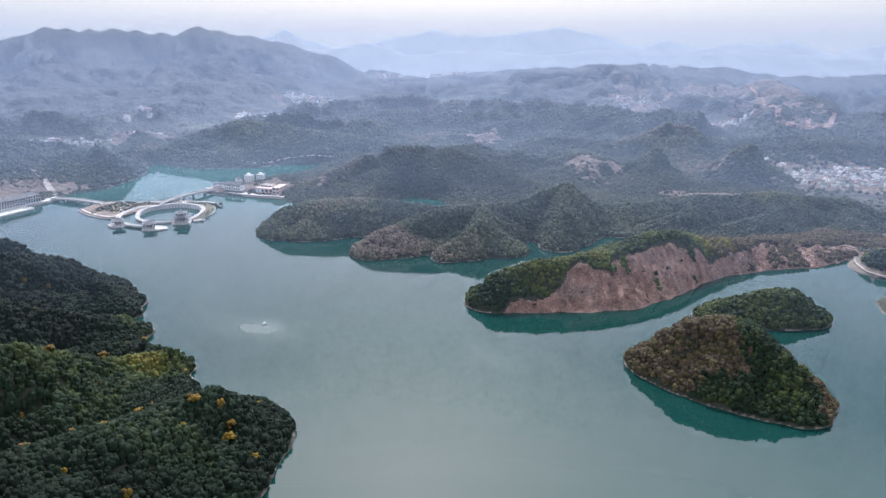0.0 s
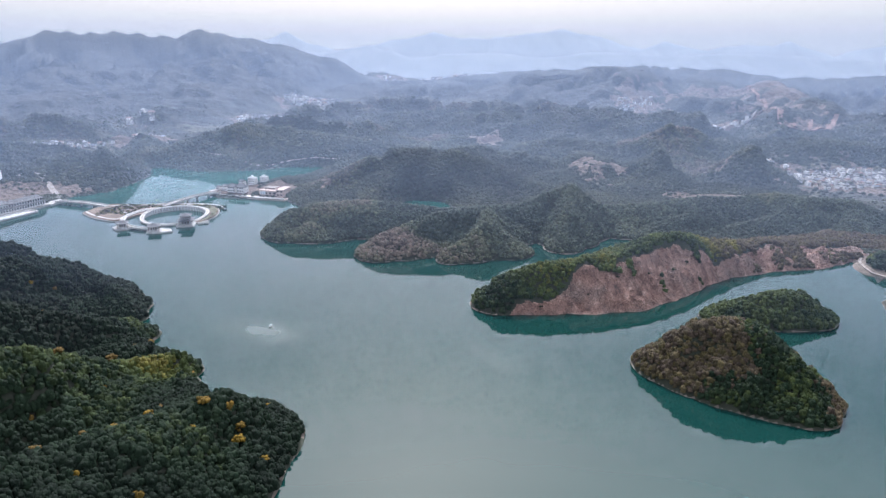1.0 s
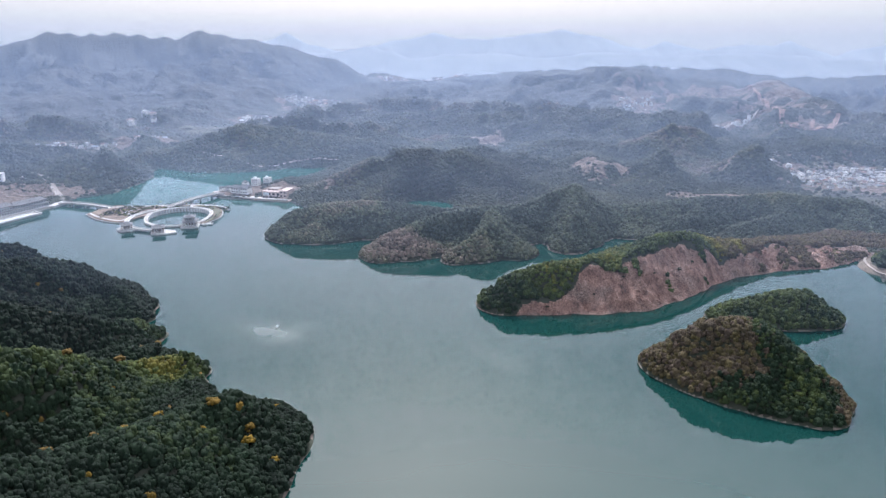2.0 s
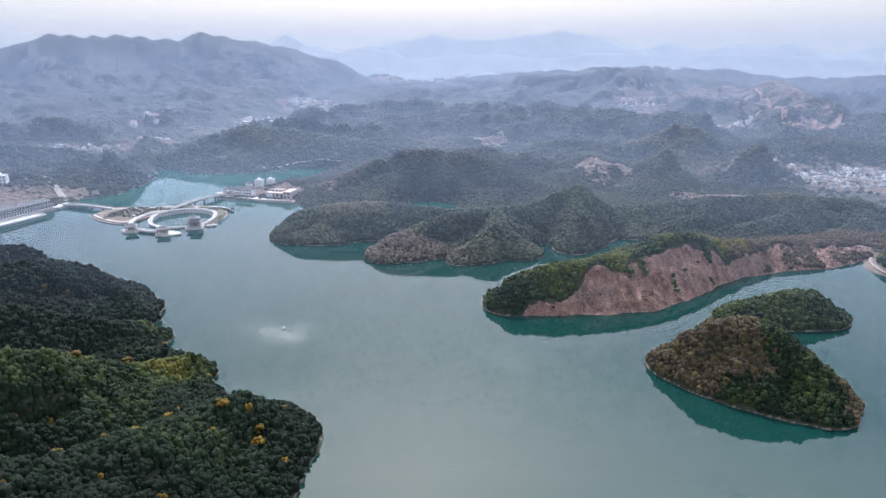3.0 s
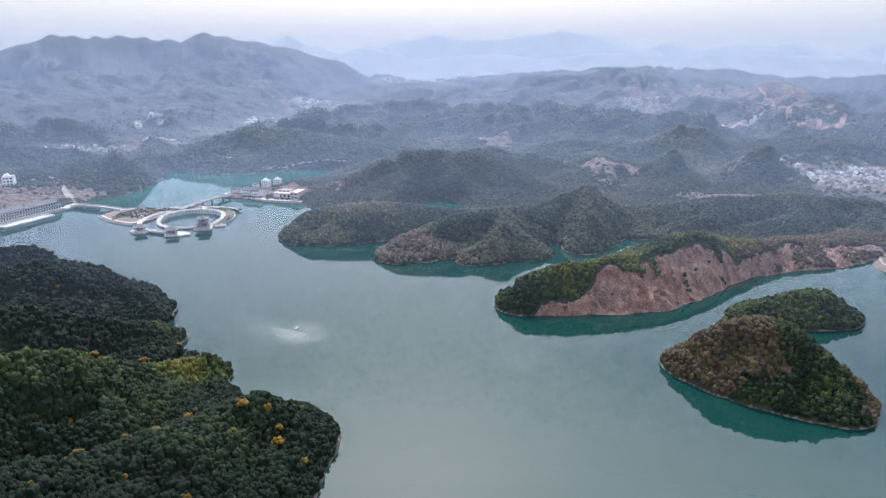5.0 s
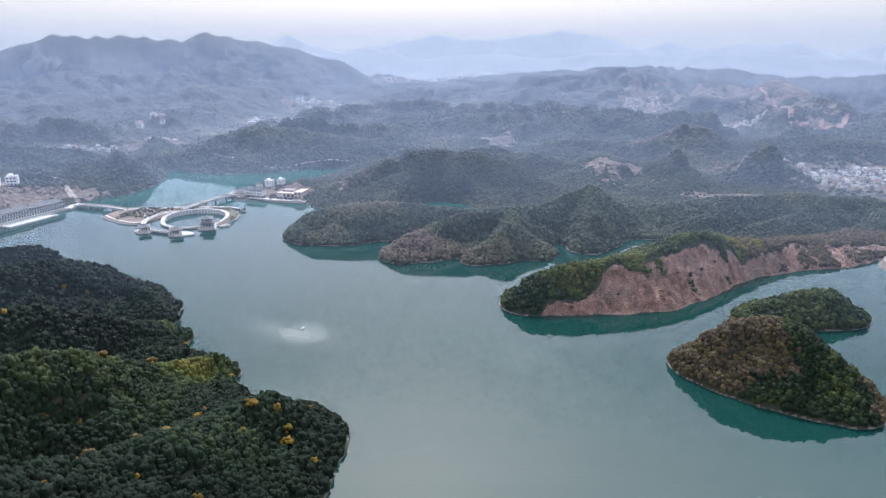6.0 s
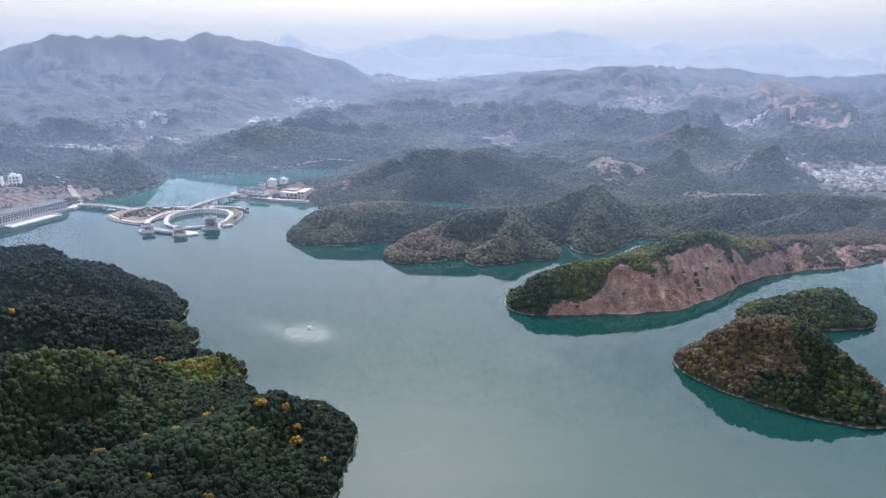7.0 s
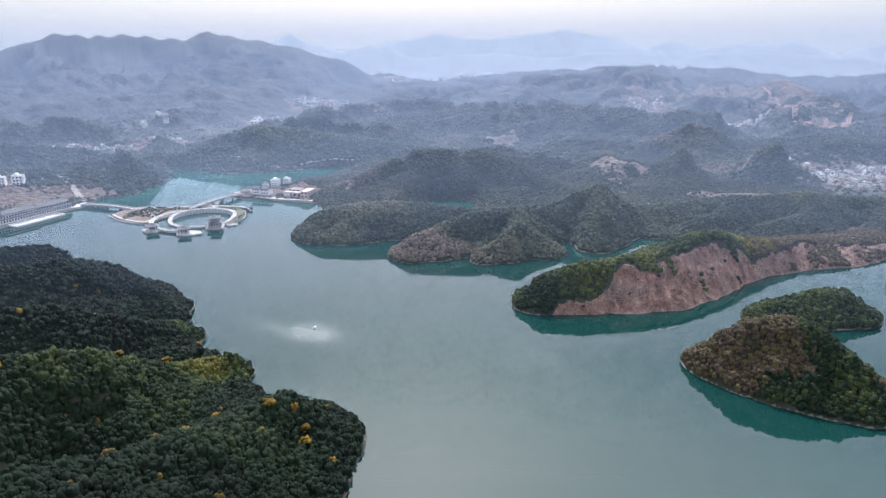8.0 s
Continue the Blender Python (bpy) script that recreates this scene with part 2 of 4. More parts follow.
def vnoise(x, y, scale, seed=0, octaves=4, gain=0.5):
    """Smooth value noise on arrays, about -1 to 1."""
    out, amp, tot = np.zeros_like(x, dtype=float), 1.0, 0.0
    rs = np.random.RandomState(seed)
    for o in range(octaves):
        tab = rs.rand(256, 256) * 2 - 1
        f = 2.0 ** o / scale
        u, v = x * f + rs.rand() * 100 + 5000, y * f + rs.rand() * 100 + 5000
        i, j = np.floor(u).astype(int), np.floor(v).astype(int)
        a, b = u - i, v - j
        a, b = a * a * (3 - 2 * a), b * b * (3 - 2 * b)
        g = lambda p, q: tab[(i + p) % 256, (j + q) % 256]
        out += amp * ((g(0, 0) * (1 - a) + g(1, 0) * a) * (1 - b) + (g(0, 1) * (1 - a) + g(1, 1) * a) * b)
        tot += amp
        amp *= gain
    return out / tot * 1.5


def smooth(e0, e1, v):
    t = np.clip((v - e0) / (e1 - e0), 0, 1)
    return t * t * (3 - 2 * t)


# ---- the lie of the land ----
def along(x, y, nodes):
    """For each segment of a ridge line: the distance over the half width, and the crest's height there."""
    if len(nodes) == 1:
        nodes = nodes * 2
    for (x0, y0, w0, h0), (x1, y1, w1, h1) in zip(nodes, nodes[1:]):
        dx, dy = x1 - x0, y1 - y0
        s = np.clip(((x - x0) * dx + (y - y0) * dy) / max(dx * dx + dy * dy, 1e-6), 0, 1)
        d = np.hypot(x - x0 - s * dx, y - y0 - s * dy)
        yield d, w0 + s * (w1 - w0), h0 + s * (h1 - h0)


def spurs(x, y, ridges, seed, rough=0.13, sharp=None):
    """Land that rises steeply from the shore to rounded crests, its flanks cut by gullies; below zero it is under water."""
    n = vnoise(x, y, 38, seed, 4)
    cut = np.clip(1 - 2.3 * np.abs(vnoise(x + 9 * n, y - 9 * n, 58, seed + 1, 3, 0.45)), 0, 1) + 0.5 * np.clip(1 - 2.6 * np.abs(vnoise(x, y, 24, seed + 2, 2)), 0, 1)
    best = np.full(x.shape, -9.0)
    sharp = sharp or (1.12 if seed == 11 else 1.2 if seed == 16 else 1.7)
    for nodes in ridges:
        for d, w, h in along(x, y, nodes):
            u = d / (w * (1 + rough * n))
            up = h * np.clip(1 - u ** sharp, 0, 1) ** 0.95 * (1 - 0.36 * cut * smooth(0.12, 0.55, u)) * (1 + 0.3 * rough * n)
            best = np.maximum(best, np.where(u < 1, up + 0.6, 0.6 - (u - 1) * w * 0.55))
    return best


NEAR = [
    [(-123, 301, 37, 27), (-138, 282, 48, 29), (-144, 263, 60, 33), (-150, 245, 61, 39), (-163, 225, 67, 43), (-172, 200, 77, 57), (-190, 150, 87, 72)],
    [(-165, 318, 37, 9), (-190, 330, 47, 12)],
    [(-174, 379, 10, 10), (-183, 372, 15, 12), (-199, 355, 30, 15), (-210, 340, 37, 24), (-216, 325, 43, 35), (-222, 308, 49, 46), (-236, 290, 57, 54), (-270, 240, 77, 63)],
    [(-200, 392, 11, 6), (-222, 385, 27, 10)],
]
NEAR += [
    [(-221, 430, 9, 5), (-226, 425, 13, 11), (-239, 400, 29, 24), (-256, 375, 41, 38), (-266, 360, 47, 49), (-275, 350, 52, 53), (-310, 310, 67, 63)],
    [(-244, 460, 9, 6), (-263, 480, 21, 12), (-290, 500, 29, 16), (-303, 497, 34, 27), (-313, 470, 42, 41), (-324, 455, 48, 44), (-335, 440, 54, 45), (-380, 400, 77, 57)],
    [(-371, 562, 11, 9), (-381, 560, 17, 18), (-391, 555, 25, 27), (-404, 540, 33, 29), (-450, 500, 57, 37)],
]
LARGE_ISLAND = [[(130, 391, 23, 23), (145, 387, 34, 32), (161, 382, 39, 36), (174, 373, 39, 35), (184, 358, 31, 25), (189, 341, 18, 11)]]
SMALL_ISLAND = [[(195, 474, 18, 8), (210, 476, 22, 13), (228, 476, 26, 17), (248, 477, 25, 17), (256, 478, 18, 12)]]
PENINSULA = [[(29, 498, 25, 21), (48, 505, 31, 25), (66, 510, 35, 28), (96, 518, 40, 29), (113, 527, 42, 29), (140, 544, 40, 33), (168, 562, 37, 37), (192, 575, 31, 34), (218, 590, 28, 24), (267, 615, 36, 15), (303, 632, 42, 11), (358, 655, 42, 8), (404, 680, 42, 5)]]
MIDDLE = [
    [(-178, 690, 34, 24), (-150, 699, 48, 29), (-110, 708, 42, 29), (-70, 714, 38, 26), (-22, 716, 34, 20), (25, 706, 36, 26)],
    [(-78, 622, 26, 16), (-55, 636, 34, 24), (-25, 655, 38, 31), (5, 668, 38, 33), (25, 676, 36, 33)],
    [(-12, 606, 13, 9), (8, 618, 20, 20), (22, 636, 28, 28), (24, 660, 32, 33)],
    [(22, 636, 26, 26), (44, 630, 22, 14)],
]
MIDDLE += [
    [(25, 676, 36, 33), (60, 700, 40, 30), (90, 716, 44, 38), (117, 728, 46, 45)],
    [(100, 648, 20, 14), (106, 675, 34, 30), (112, 705, 44, 40), (117, 728, 48, 45), (146, 722, 36, 25), (168, 708, 28, 9)],
]
MIDDLE += [
    [(158, 736, 36, 20), (205, 736, 42, 22), (265, 742, 52, 30), (300, 750, 40, 27), (345, 745, 60, 33), (400, 748, 40, 27), (430, 742, 50, 27), (470, 740, 45, 12)],
    [(205, 690, 26, 13), (240, 706, 30, 18), (262, 740, 40, 29)],
    [(290, 690, 28, 14), (335, 706, 34, 20), (350, 740, 45, 33)],
    [(415, 705, 30, 14), (428, 742, 42, 26)],
]
KNOLL = [[(386, 590, 29, 12), (425, 600, 34, 15), (470, 600, 36, 16)]]
ISLET = [[(352, 490, 30, 7), (385, 470, 32, 8)]]
LAKE = [
    (-330, -400), (-430, 200), (-600, 480), (-680, 600), (-604, 596), (-564, 660), (-542, 716), (-519, 772), (-503, 797), (-499, 846),
    (-472, 880), (-456, 975), (-486, 1058), (-416, 1025), (-339, 1028), (-262, 1066), (-205, 1070), (-238, 990), (-262, 952),
    (-303, 930), (-335, 898), (-343, 873), (-313, 852), (-260, 843), (-226, 834), (-205, 815), (-190, 800), (-110, 800), (-66, 846), (-20, 846), (0, 800), (60, 740), (150, 720), (230, 672),
    (372, 636), (362, 588), (352, 552), (376, 575), (470, 560), (600, 420), (560, 100), (420, -400),
]


def lake_distance(x, y):
    """Metres from the lake's outline, positive on land."""
    p = np.array(LAKE, float)
    d2, inside = np.full(x.shape, 1e12), np.zeros(x.shape, bool)
    for (ax, ay), (bx, by) in zip(p, np.roll(p, -1, 0)):
        dx, dy = bx - ax, by - ay
        s = np.clip(((x - ax) * dx + (y - ay) * dy) / (dx * dx + dy * dy), 0, 1)
        d2 = np.minimum(d2, (x - ax - s * dx) ** 2 + (y - ay - s * dy) ** 2)
        cross = ((ay > y) != (by > y)) & (x < (bx - ax) * (y - ay) / np.where(by == ay, 1e-9, by - ay) + ax)
        inside ^= cross
    return np.where(inside, -1, 1) * np.sqrt(d2)


HILLS = [
    [(-170, 885, 45, 20), (-95, 915, 70, 48), (-25, 920, 75, 50), (45, 915, 62, 30)],
    [(-60, 1000, 70, 40), (20, 1040, 80, 36), (100, 1020, 60, 28)],
    [(-490, 1110, 60, 12), (-450, 1125, 62, 34), (-374, 1145, 85, 54), (-300, 1160, 85, 48), (-200, 1165, 90, 30), (-110, 1150, 80, 18)],
    [(-700, 955, 70, 16), (-640, 950, 75, 20), (-570, 955, 70, 38), (-515, 955, 58, 40), (-482, 958, 36, 24)],
    [(-700, 860, 70, 18), (-620, 850, 60, 15), (-580, 885, 50, 14)],
    [(-248, 908, 26, 9), (-243, 930, 28, 10)],
]
HILLS += [
    [(290, 1170, 80, 28), (355, 1155, 78, 58), (420, 1180, 80, 34)],
    [(415, 985, 54, 48), (440, 1020, 50, 26)],
    [(277, 965, 50, 42), (250, 1010, 46, 22)],
    [(140, 960, 60, 18), (195, 975, 65, 26), (178, 1150, 110, 29), (235, 1170, 90, 24)],
]
HILLS += [
    [(-690, 1200, 110, 15), (-760, 1180, 100, 15)],
    [(560, 1150, 90, 34), (650, 1180, 100, 30), (480, 1230, 70, 26)],
    [(228, 1500, 170, 50), (326, 1520, 150, 30)],
    [(82, 1500, 150, 36), (-138, 1500, 170, 34), (-237, 1480, 120, 16)],
    [(467, 2200, 330, 112), (258, 2220, 250, 86)],
    [(767, 2200, 330, 78), (948, 2200, 260, 34), (1250, 2300, 300, 30)],
    [(-1083, 1500, 200, 30), (-1300, 1500, 200, 50)],
]
HILLS += [
    [(1250, 2480, 350, 62), (1700, 2550, 350, 66), (2100, 2500, 300, 50)],
    [(150, 2800, 320, 60), (650, 2850, 350, 84), (1150, 2900, 350, 70)],
    [(-300, 2300, 220, 55), (-100, 2500, 260, 45)],
    [(690, 1480, 90, 64), (790, 1520, 110, 60), (800, 1700, 150, 66), (860, 1950, 190, 80)],
    [(700, 1300, 140, 26), (850, 1350, 160, 36), (1050, 1450, 200, 42)],
]
BARE = [  # stripped or built-on ground: place and half axes
    (182, 978, 36, 50), (41, 1304, 34, 50), (800, 1734, 110, 70), (712, 1412, 62, 26), (740, 1580, 45, 90), (-540, 858, 50, 30), (-585, 835, 70, 52), (-510, 745, 34, 50), (760, 1950, 200, 120), (-583, 1250, 40, 60),
]
BARE += [
    (-473, 1640, 70, 70), (-438, 2005, 80, 90), (473, 1896, 70, 140), (570, 985, 150, 90), (600, 920, 90, 45), (-690, 1150, 70, 30), (-265, 882, 70, 36), (-308, 886, 46, 30),
    (-124, 2950, 240, 160), (620, 1553, 90, 30), (430, 668, 60, 60), (372, 600, 26, 60), (140, 1900, 60, 70), (330, 870, 90, 14),
]


def bare_land(x, y):
    b = np.zeros(x.shape)
    n = vnoise(x, y, 42, 77, 5, 0.7)
    for cx, cy, a, c in BARE:
        u = np.hypot((x - cx) / a, (y - cy) / c) + 0.85 * n
        b = np.maximum(b, 1 - smooth(0.75, 1.1, u))
    return b


def valley_floor(x, y):
    """One on the flat valley floors, nought on the hills."""
    v = np.exp(-((x + 590 - 0.25 * (y - 1262)) / 125) ** 2) * smooth(1150, 1300, y)
    v = np.maximum(v, np.exp(-((x + 690) / 110) ** 2 - ((y - 1160) / 55) ** 2))
    v = np.maximum(v, np.exp(-((x - 430) / 90) ** 2 - ((y - 1820) / 220) ** 2))
    return np.maximum(v, np.exp(-((x - 575 - 0.1 * (y - 950)) / 115) ** 2) * (1 - smooth(1040, 1120, y)))


def land(x, y):
    """The height of the mainland and of the lake's bed."""
    sd = lake_distance(x, y) + 6 * vnoise(x, y, 45, 3, 3)
    r = np.hypot(x, y)
    h = np.zeros(x.shape)
    n = vnoise(x, y, 70, 5, 4)
    for nodes in HILLS:
        for d, w, top in along(x, y, nodes):
            u = d / (w * (1 + 0.22 * n))
            h = np.maximum(h, top * np.exp(-1.45 * u ** 1.6))
    rough = 1 - np.abs(vnoise(x + 25 * n, y, 210, 9, 4, 0.45)) * 1.5
    crease = np.clip(1 - 2.4 * np.abs(vnoise(x - 14 * n, y + 14 * n, 92, 19, 3, 0.45)), 0, 1)
    h = h * (0.9 + 0.14 * rough) * (1.06 - 0.34 * crease)
    crest = np.interp(x, [-2300, -1716, -1608, -1541, -1477, -1394, -1246, -1143, -1060, -1006, -958, -912, -866, -789, -665, -542, -376, -251, -60], [165, 176, 186, 206, 212, 204, 212, 196, 191, 203, 225, 201, 203, 185, 167, 135, 98, 64, 10])
    u, v = 0.8 * x + 0.6 * y + 40 * n, 0.6 * x - 0.8 * y
    fold = 0.62 * np.abs(vnoise(u, 0.34 * v, 240, 14, 2, 0.45)) + 0.42 * np.abs(vnoise(u + 30 * n, 0.5 * v, 105, 24, 2, 0.5)) + 0.2 * np.abs(vnoise(u, 0.7 * v, 44, 25, 2, 0.5))
    s = np.clip((2600 - y) / 1380, 0, 1)
    side = np.where(y < 2600, (1 - s) ** 1.12, np.exp(-(y - 2600) / 260))
    h = np.maximum(h, (crest + 6 * vnoise(x, y, 95, 15, 5, 0.6)) * side * (1 - 0.85 * fold * np.minimum(1, 6 * s)) * (1 - 0.9 * valley_floor(x, y)) * smooth(1180, 1330, y))
    wild = smooth(1000, 1500, r) * smooth(-150, 250, y)
    valley = valley_floor(x, y)
    h = np.maximum(h, wild * np.clip(rough, 0, 1) ** 1.6 * 52 * (1 - 0.4 * crease) * (1 - 0.85 * valley))
    h = h + 4 * n * smooth(20, 80, sd) * (1 - 0.7 * valley)
    up = 1.2 + 2.2 * smooth(0, 15, sd) + np.maximum(h, 0) * smooth(-2, 30, sd)
    return np.where(sd > 0, up, np.maximum(-7, 1.2 + sd * 0.5))


def grid_faces(nu, nv):
    i = np.arange((nu - 1) * (nv - 1))
    a = (i // (nv - 1)) * nv + i % (nv - 1)
    return np.stack([a, a + nv, a + nv + 1, a + 1], 1)


def build_ground():
    th = np.concatenate([np.linspace(-180, -52, 34)[:-1], np.linspace(-52, 52, 560), np.linspace(52, 180, 34)[1:]])
    rr = np.concatenate([[0.0], np.geomspace(60, 560, 40)[:-1], np.geomspace(560, 2600, 330)[:-1], np.geomspace(2600, 4950, 50)])
    T, R = np.meshgrid(np.radians(th), rr, indexing="ij")
    x, y = R * np.sin(T) - 18, R * np.cos(T)
    z = land(x, y)
    z = z * (1 - smooth(3000, 3500, R)) + 3 * smooth(3000, 3500, R)
    v = np.stack([x, y, z], -1).reshape(-1, 3)
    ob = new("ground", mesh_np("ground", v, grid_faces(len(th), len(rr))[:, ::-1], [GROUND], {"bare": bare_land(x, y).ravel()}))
    tagged(ob, "hilly wooded land with fields and bare red earth", "ground", kind="structure")


build_ground()


def build_water():
    n = 60
    a = np.linspace(-1, 1, n) * 2600
    X, Y = np.meshgrid(a, np.linspace(-1800, 1300, n), indexing="ij")
    v = np.stack([X, Y, np.zeros_like(X)], -1).reshape(-1, 3)
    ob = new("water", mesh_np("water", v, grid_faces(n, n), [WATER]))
    tagged(ob, "calm teal green reservoir water reflecting pale sky", "water", kind="structure")


build_water()


def landform(name, ridges, seed, step, label, category, bank=None, kind=""):
    """An island or headland of its own; bank(x, y) tells where its slope is stripped of trees."""
    pts = np.array([p for r in ridges for p in r], float)
    w = pts[:, 2].max() + 14
    xs, ys = np.arange(pts[:, 0].min() - w, pts[:, 0].max() + w, step), np.arange(pts[:, 1].min() - w, pts[:, 1].max() + w, step)
    X, Y = np.meshgrid(xs, ys, indexing="ij")
    Z = spurs(X, Y, ridges, seed)
    B = bank(X, Y) if bank else np.zeros(X.shape)
    if bank:
        Z = Z + B * np.clip(Z, 0, 6) / 6 * (4.2 * vnoise(X, Y, 17, seed + 3, 5, 0.62) + 2.6 * vnoise(0.8 * X + 0.6 * Y, 0.2 * Y - 0.15 * X, 6, seed + 5, 3))
    f = grid_faces(len(xs), len(ys))
    zf = Z.ravel()[f]
    f = f[zf.max(1) > -5]
    shore = (Z.ravel()[f].mean(1) < (4.5 if name == "knoll" else 0.3))
    idx = ((B.ravel()[f].mean(1) > 0.5) | shore).astype(int)
    ob, v = thing(name, label, category, kind=kind), np.stack([X, Y, Z], -1).reshape(-1, 3)
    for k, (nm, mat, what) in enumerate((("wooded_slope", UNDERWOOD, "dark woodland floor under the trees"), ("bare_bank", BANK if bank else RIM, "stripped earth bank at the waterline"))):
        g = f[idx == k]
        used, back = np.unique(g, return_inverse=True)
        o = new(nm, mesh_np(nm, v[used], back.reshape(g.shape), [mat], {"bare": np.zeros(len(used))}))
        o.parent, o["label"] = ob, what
    return ob


def pen_bank(x, y):
    """The stripped side of the peninsula faces south-east, below a band of trees on the crest."""
    line = np.interp(x, [20, 29, 40, 66, 81, 94, 120, 141, 165, 182, 206, 219, 252, 284, 370], [464, 470, 483, 485, 498, 509, 515, 527, 547, 557, 564, 568, 588, 616, 640])
    edge = line - y + 5 * vnoise(x, y, 30, 21, 3)
    return smooth(-3, 3, edge) * smooth(26, 36, x + 0.3 * (480 - y))


landform("headland", NEAR, 11, 2.5, "steep wooded headland of spurs running into the lake", "headland")
landform("island", LARGE_ISLAND, 12, 2.0, "domed wooded island half bare brown, half green trees", "island")
landform("island", SMALL_ISLAND, 13, 2.0, "low round wooded island of dense evergreen trees", "island")
landform("island", ISLET, 14, 2.0, "low earthy islet with a bare rim", "island")
landform("knoll", KNOLL, 17, 2.0, "small wooded knoll with a bare earth rim", "knoll")
landform("peninsula", PENINSULA, 15, 1.3, "long peninsula with a stripped pink earth bank", "peninsula", pen_bank)
landform("peninsula", MIDDLE, 16, 3.0, "dark wooded peninsula with several rounded spurs", "peninsula")


# ---- woods ----
def blob(sub, seed, squash, jag):
    bm = bmesh.new()
    bmesh.ops.create_icosphere(bm, subdivisions=sub, radius=1)
    v = np.array([p.co[:] for p in bm.verts])
    f = np.array([[q.index for q in p.verts] for p in bm.faces])
    bm.free()
    rs = np.random.RandomState(seed)
    v = v * (1 + jag * (rs.rand(len(v), 1) - 0.5))
    v[:, 2] *= squash
    return v, f


def dome_template(seed):
    """A rounded crown seen from afar: two uneven rings and a tip."""
    rs = np.random.RandomState(seed)
    a = np.arange(7) * 2 * math.pi / 7
    low = np.stack([0.5 * np.cos(a), 0.5 * np.sin(a), np.full(7, -0.1)], 1) * rs.uniform(0.75, 1.2, (7, 1))
    mid = np.stack([0.40 * np.cos(a + 0.4), 0.40 * np.sin(a + 0.4), rs.uniform(0.22, 0.42, 7)], 1) * rs.uniform(0.75, 1.2, (7, 1))
    v = np.concatenate([low, mid, [(rs.uniform(-0.1, 0.1), rs.uniform(-0.1, 0.1), rs.uniform(0.5, 0.62))]])
    f = [t for i in range(7) for j in ((i + 1) % 7,) for t in ((i, j, i + 7), (j, j + 7, i + 7), (i + 7, j + 7, 14))]
    return v, np.array(f)


DOME = [dome_template(600 + i) for i in range(10)]


def crown_template(seed, lobes):
    """A crown: an uneven rounded core with smaller clumps of leaves round its upper side."""
    rs = np.random.RandomState(seed)
    v, f = dome_template(seed * 7)
    V, F, n = [v * (1, 1, 1.1)], [f], len(v)
    for k in range(lobes):
        v, f = dome_template(seed * 31 + k)
        a, e = 2 * math.pi * (k + rs.rand() * 0.6) / lobes, rs.uniform(0.2, 1.1)
        c = np.array((math.cos(a) * math.cos(e) * 0.36, math.sin(a) * math.cos(e) * 0.36, 0.12 + 0.3 * math.sin(e)))
        V.append(v * rs.uniform(0.42, 0.62) + c)
        F.append(f + n)
        n += len(v)
    return np.concatenate(V), np.concatenate(F)


MEDIUM = [crown_template(200 + i, 2) for i in range(12)]
FINE = [crown_template(100 + i, 4) for i in range(12)]
SINGLE = [(v * 0.5 + (0, 0, 0.3), f[v[f][:, :, 2].mean(1) > -0.55]) for v, f in (blob(1, 400 + i, 0.9, 0.75) for i in range(10))]


def scatter(x0, y0, x1, y1, gap, seed):
    rs = np.random.RandomState(seed)
    X, Y = np.meshgrid(np.arange(x0, x1, gap), np.arange(y0, y1, gap), indexing="ij")
    X[:, 1::2] += gap / 2
    return (X + (rs.rand(*X.shape) - 0.5) * gap * 0.85).ravel(), (Y + (rs.rand(*X.shape) - 0.5) * gap * 0.85).ravel()


def forest(name, x, y, z, size, tint, templates, mat, seed, label, tall=1.0):
    """Many trees that nobody could count, joined."""
    rs = np.random.RandomState(seed)
    which = rs.randint(0, len(templates), len(x))
    V, F, A, n = [], [], [], 0
    for k, (tv, tf) in enumerate(templates):
        m = np.where(which == k)[0]
        if not len(m):
            continue
        a, s = rs.rand(len(m)) * 6.283, size[m]
        c, q = np.cos(a)[:, None], np.sin(a)[:, None]
        px = (tv[:, 0] * c - tv[:, 1] * q) * s[:, None] + x[m][:, None]
        py = (tv[:, 0] * q + tv[:, 1] * c) * s[:, None] + y[m][:, None]
        pz = tv[:, 2] * (s * tall * (0.8 + 0.5 * rs.rand(len(m))))[:, None] + z[m][:, None]
        V.append(np.stack([px, py, pz], -1).reshape(-1, 3))
        F.append((tf[None] + (np.arange(len(m)) * len(tv))[:, None, None]).reshape(-1, 3) + n)
        A.append(np.repeat(tint[m], len(tv)))
        n += len(m) * len(tv)
    me = mesh_np(name, np.concatenate(V), np.concatenate(F), [mat], {"tint": np.concatenate(A)}, smooth=True)
    return tagged(new(name, me), label, "woods", kind="stuff")


def woods_on(ridges, seed, gap, templates, tint, label, keep=None, mat=LEAVES, size=1.55, shore=0.9, tall=1.0):
    pts = np.array([p for r in ridges for p in r], float)
    w = pts[:, 2].max() + 8
    x, y = scatter(pts[:, 0].min() - w, pts[:, 1].min() - w, pts[:, 0].max() + w, pts[:, 1].max() + w, gap, seed)
    z = spurs(x, y, ridges, seed)
    ok = z > shore
    if keep is not None:
        ok &= keep(x, y)
    x, y, z = x[ok], y[ok], z[ok]
    rs = np.random.RandomState(seed + 50)
    s = gap * size * (0.7 + 0.65 * rs.rand(len(x)) ** 1.5)
    return forest("woods", x, y, z + 0.3 * gap, s, np.clip(tint(x, y, z, rs), 0, 1), templates, mat, seed, label, tall)


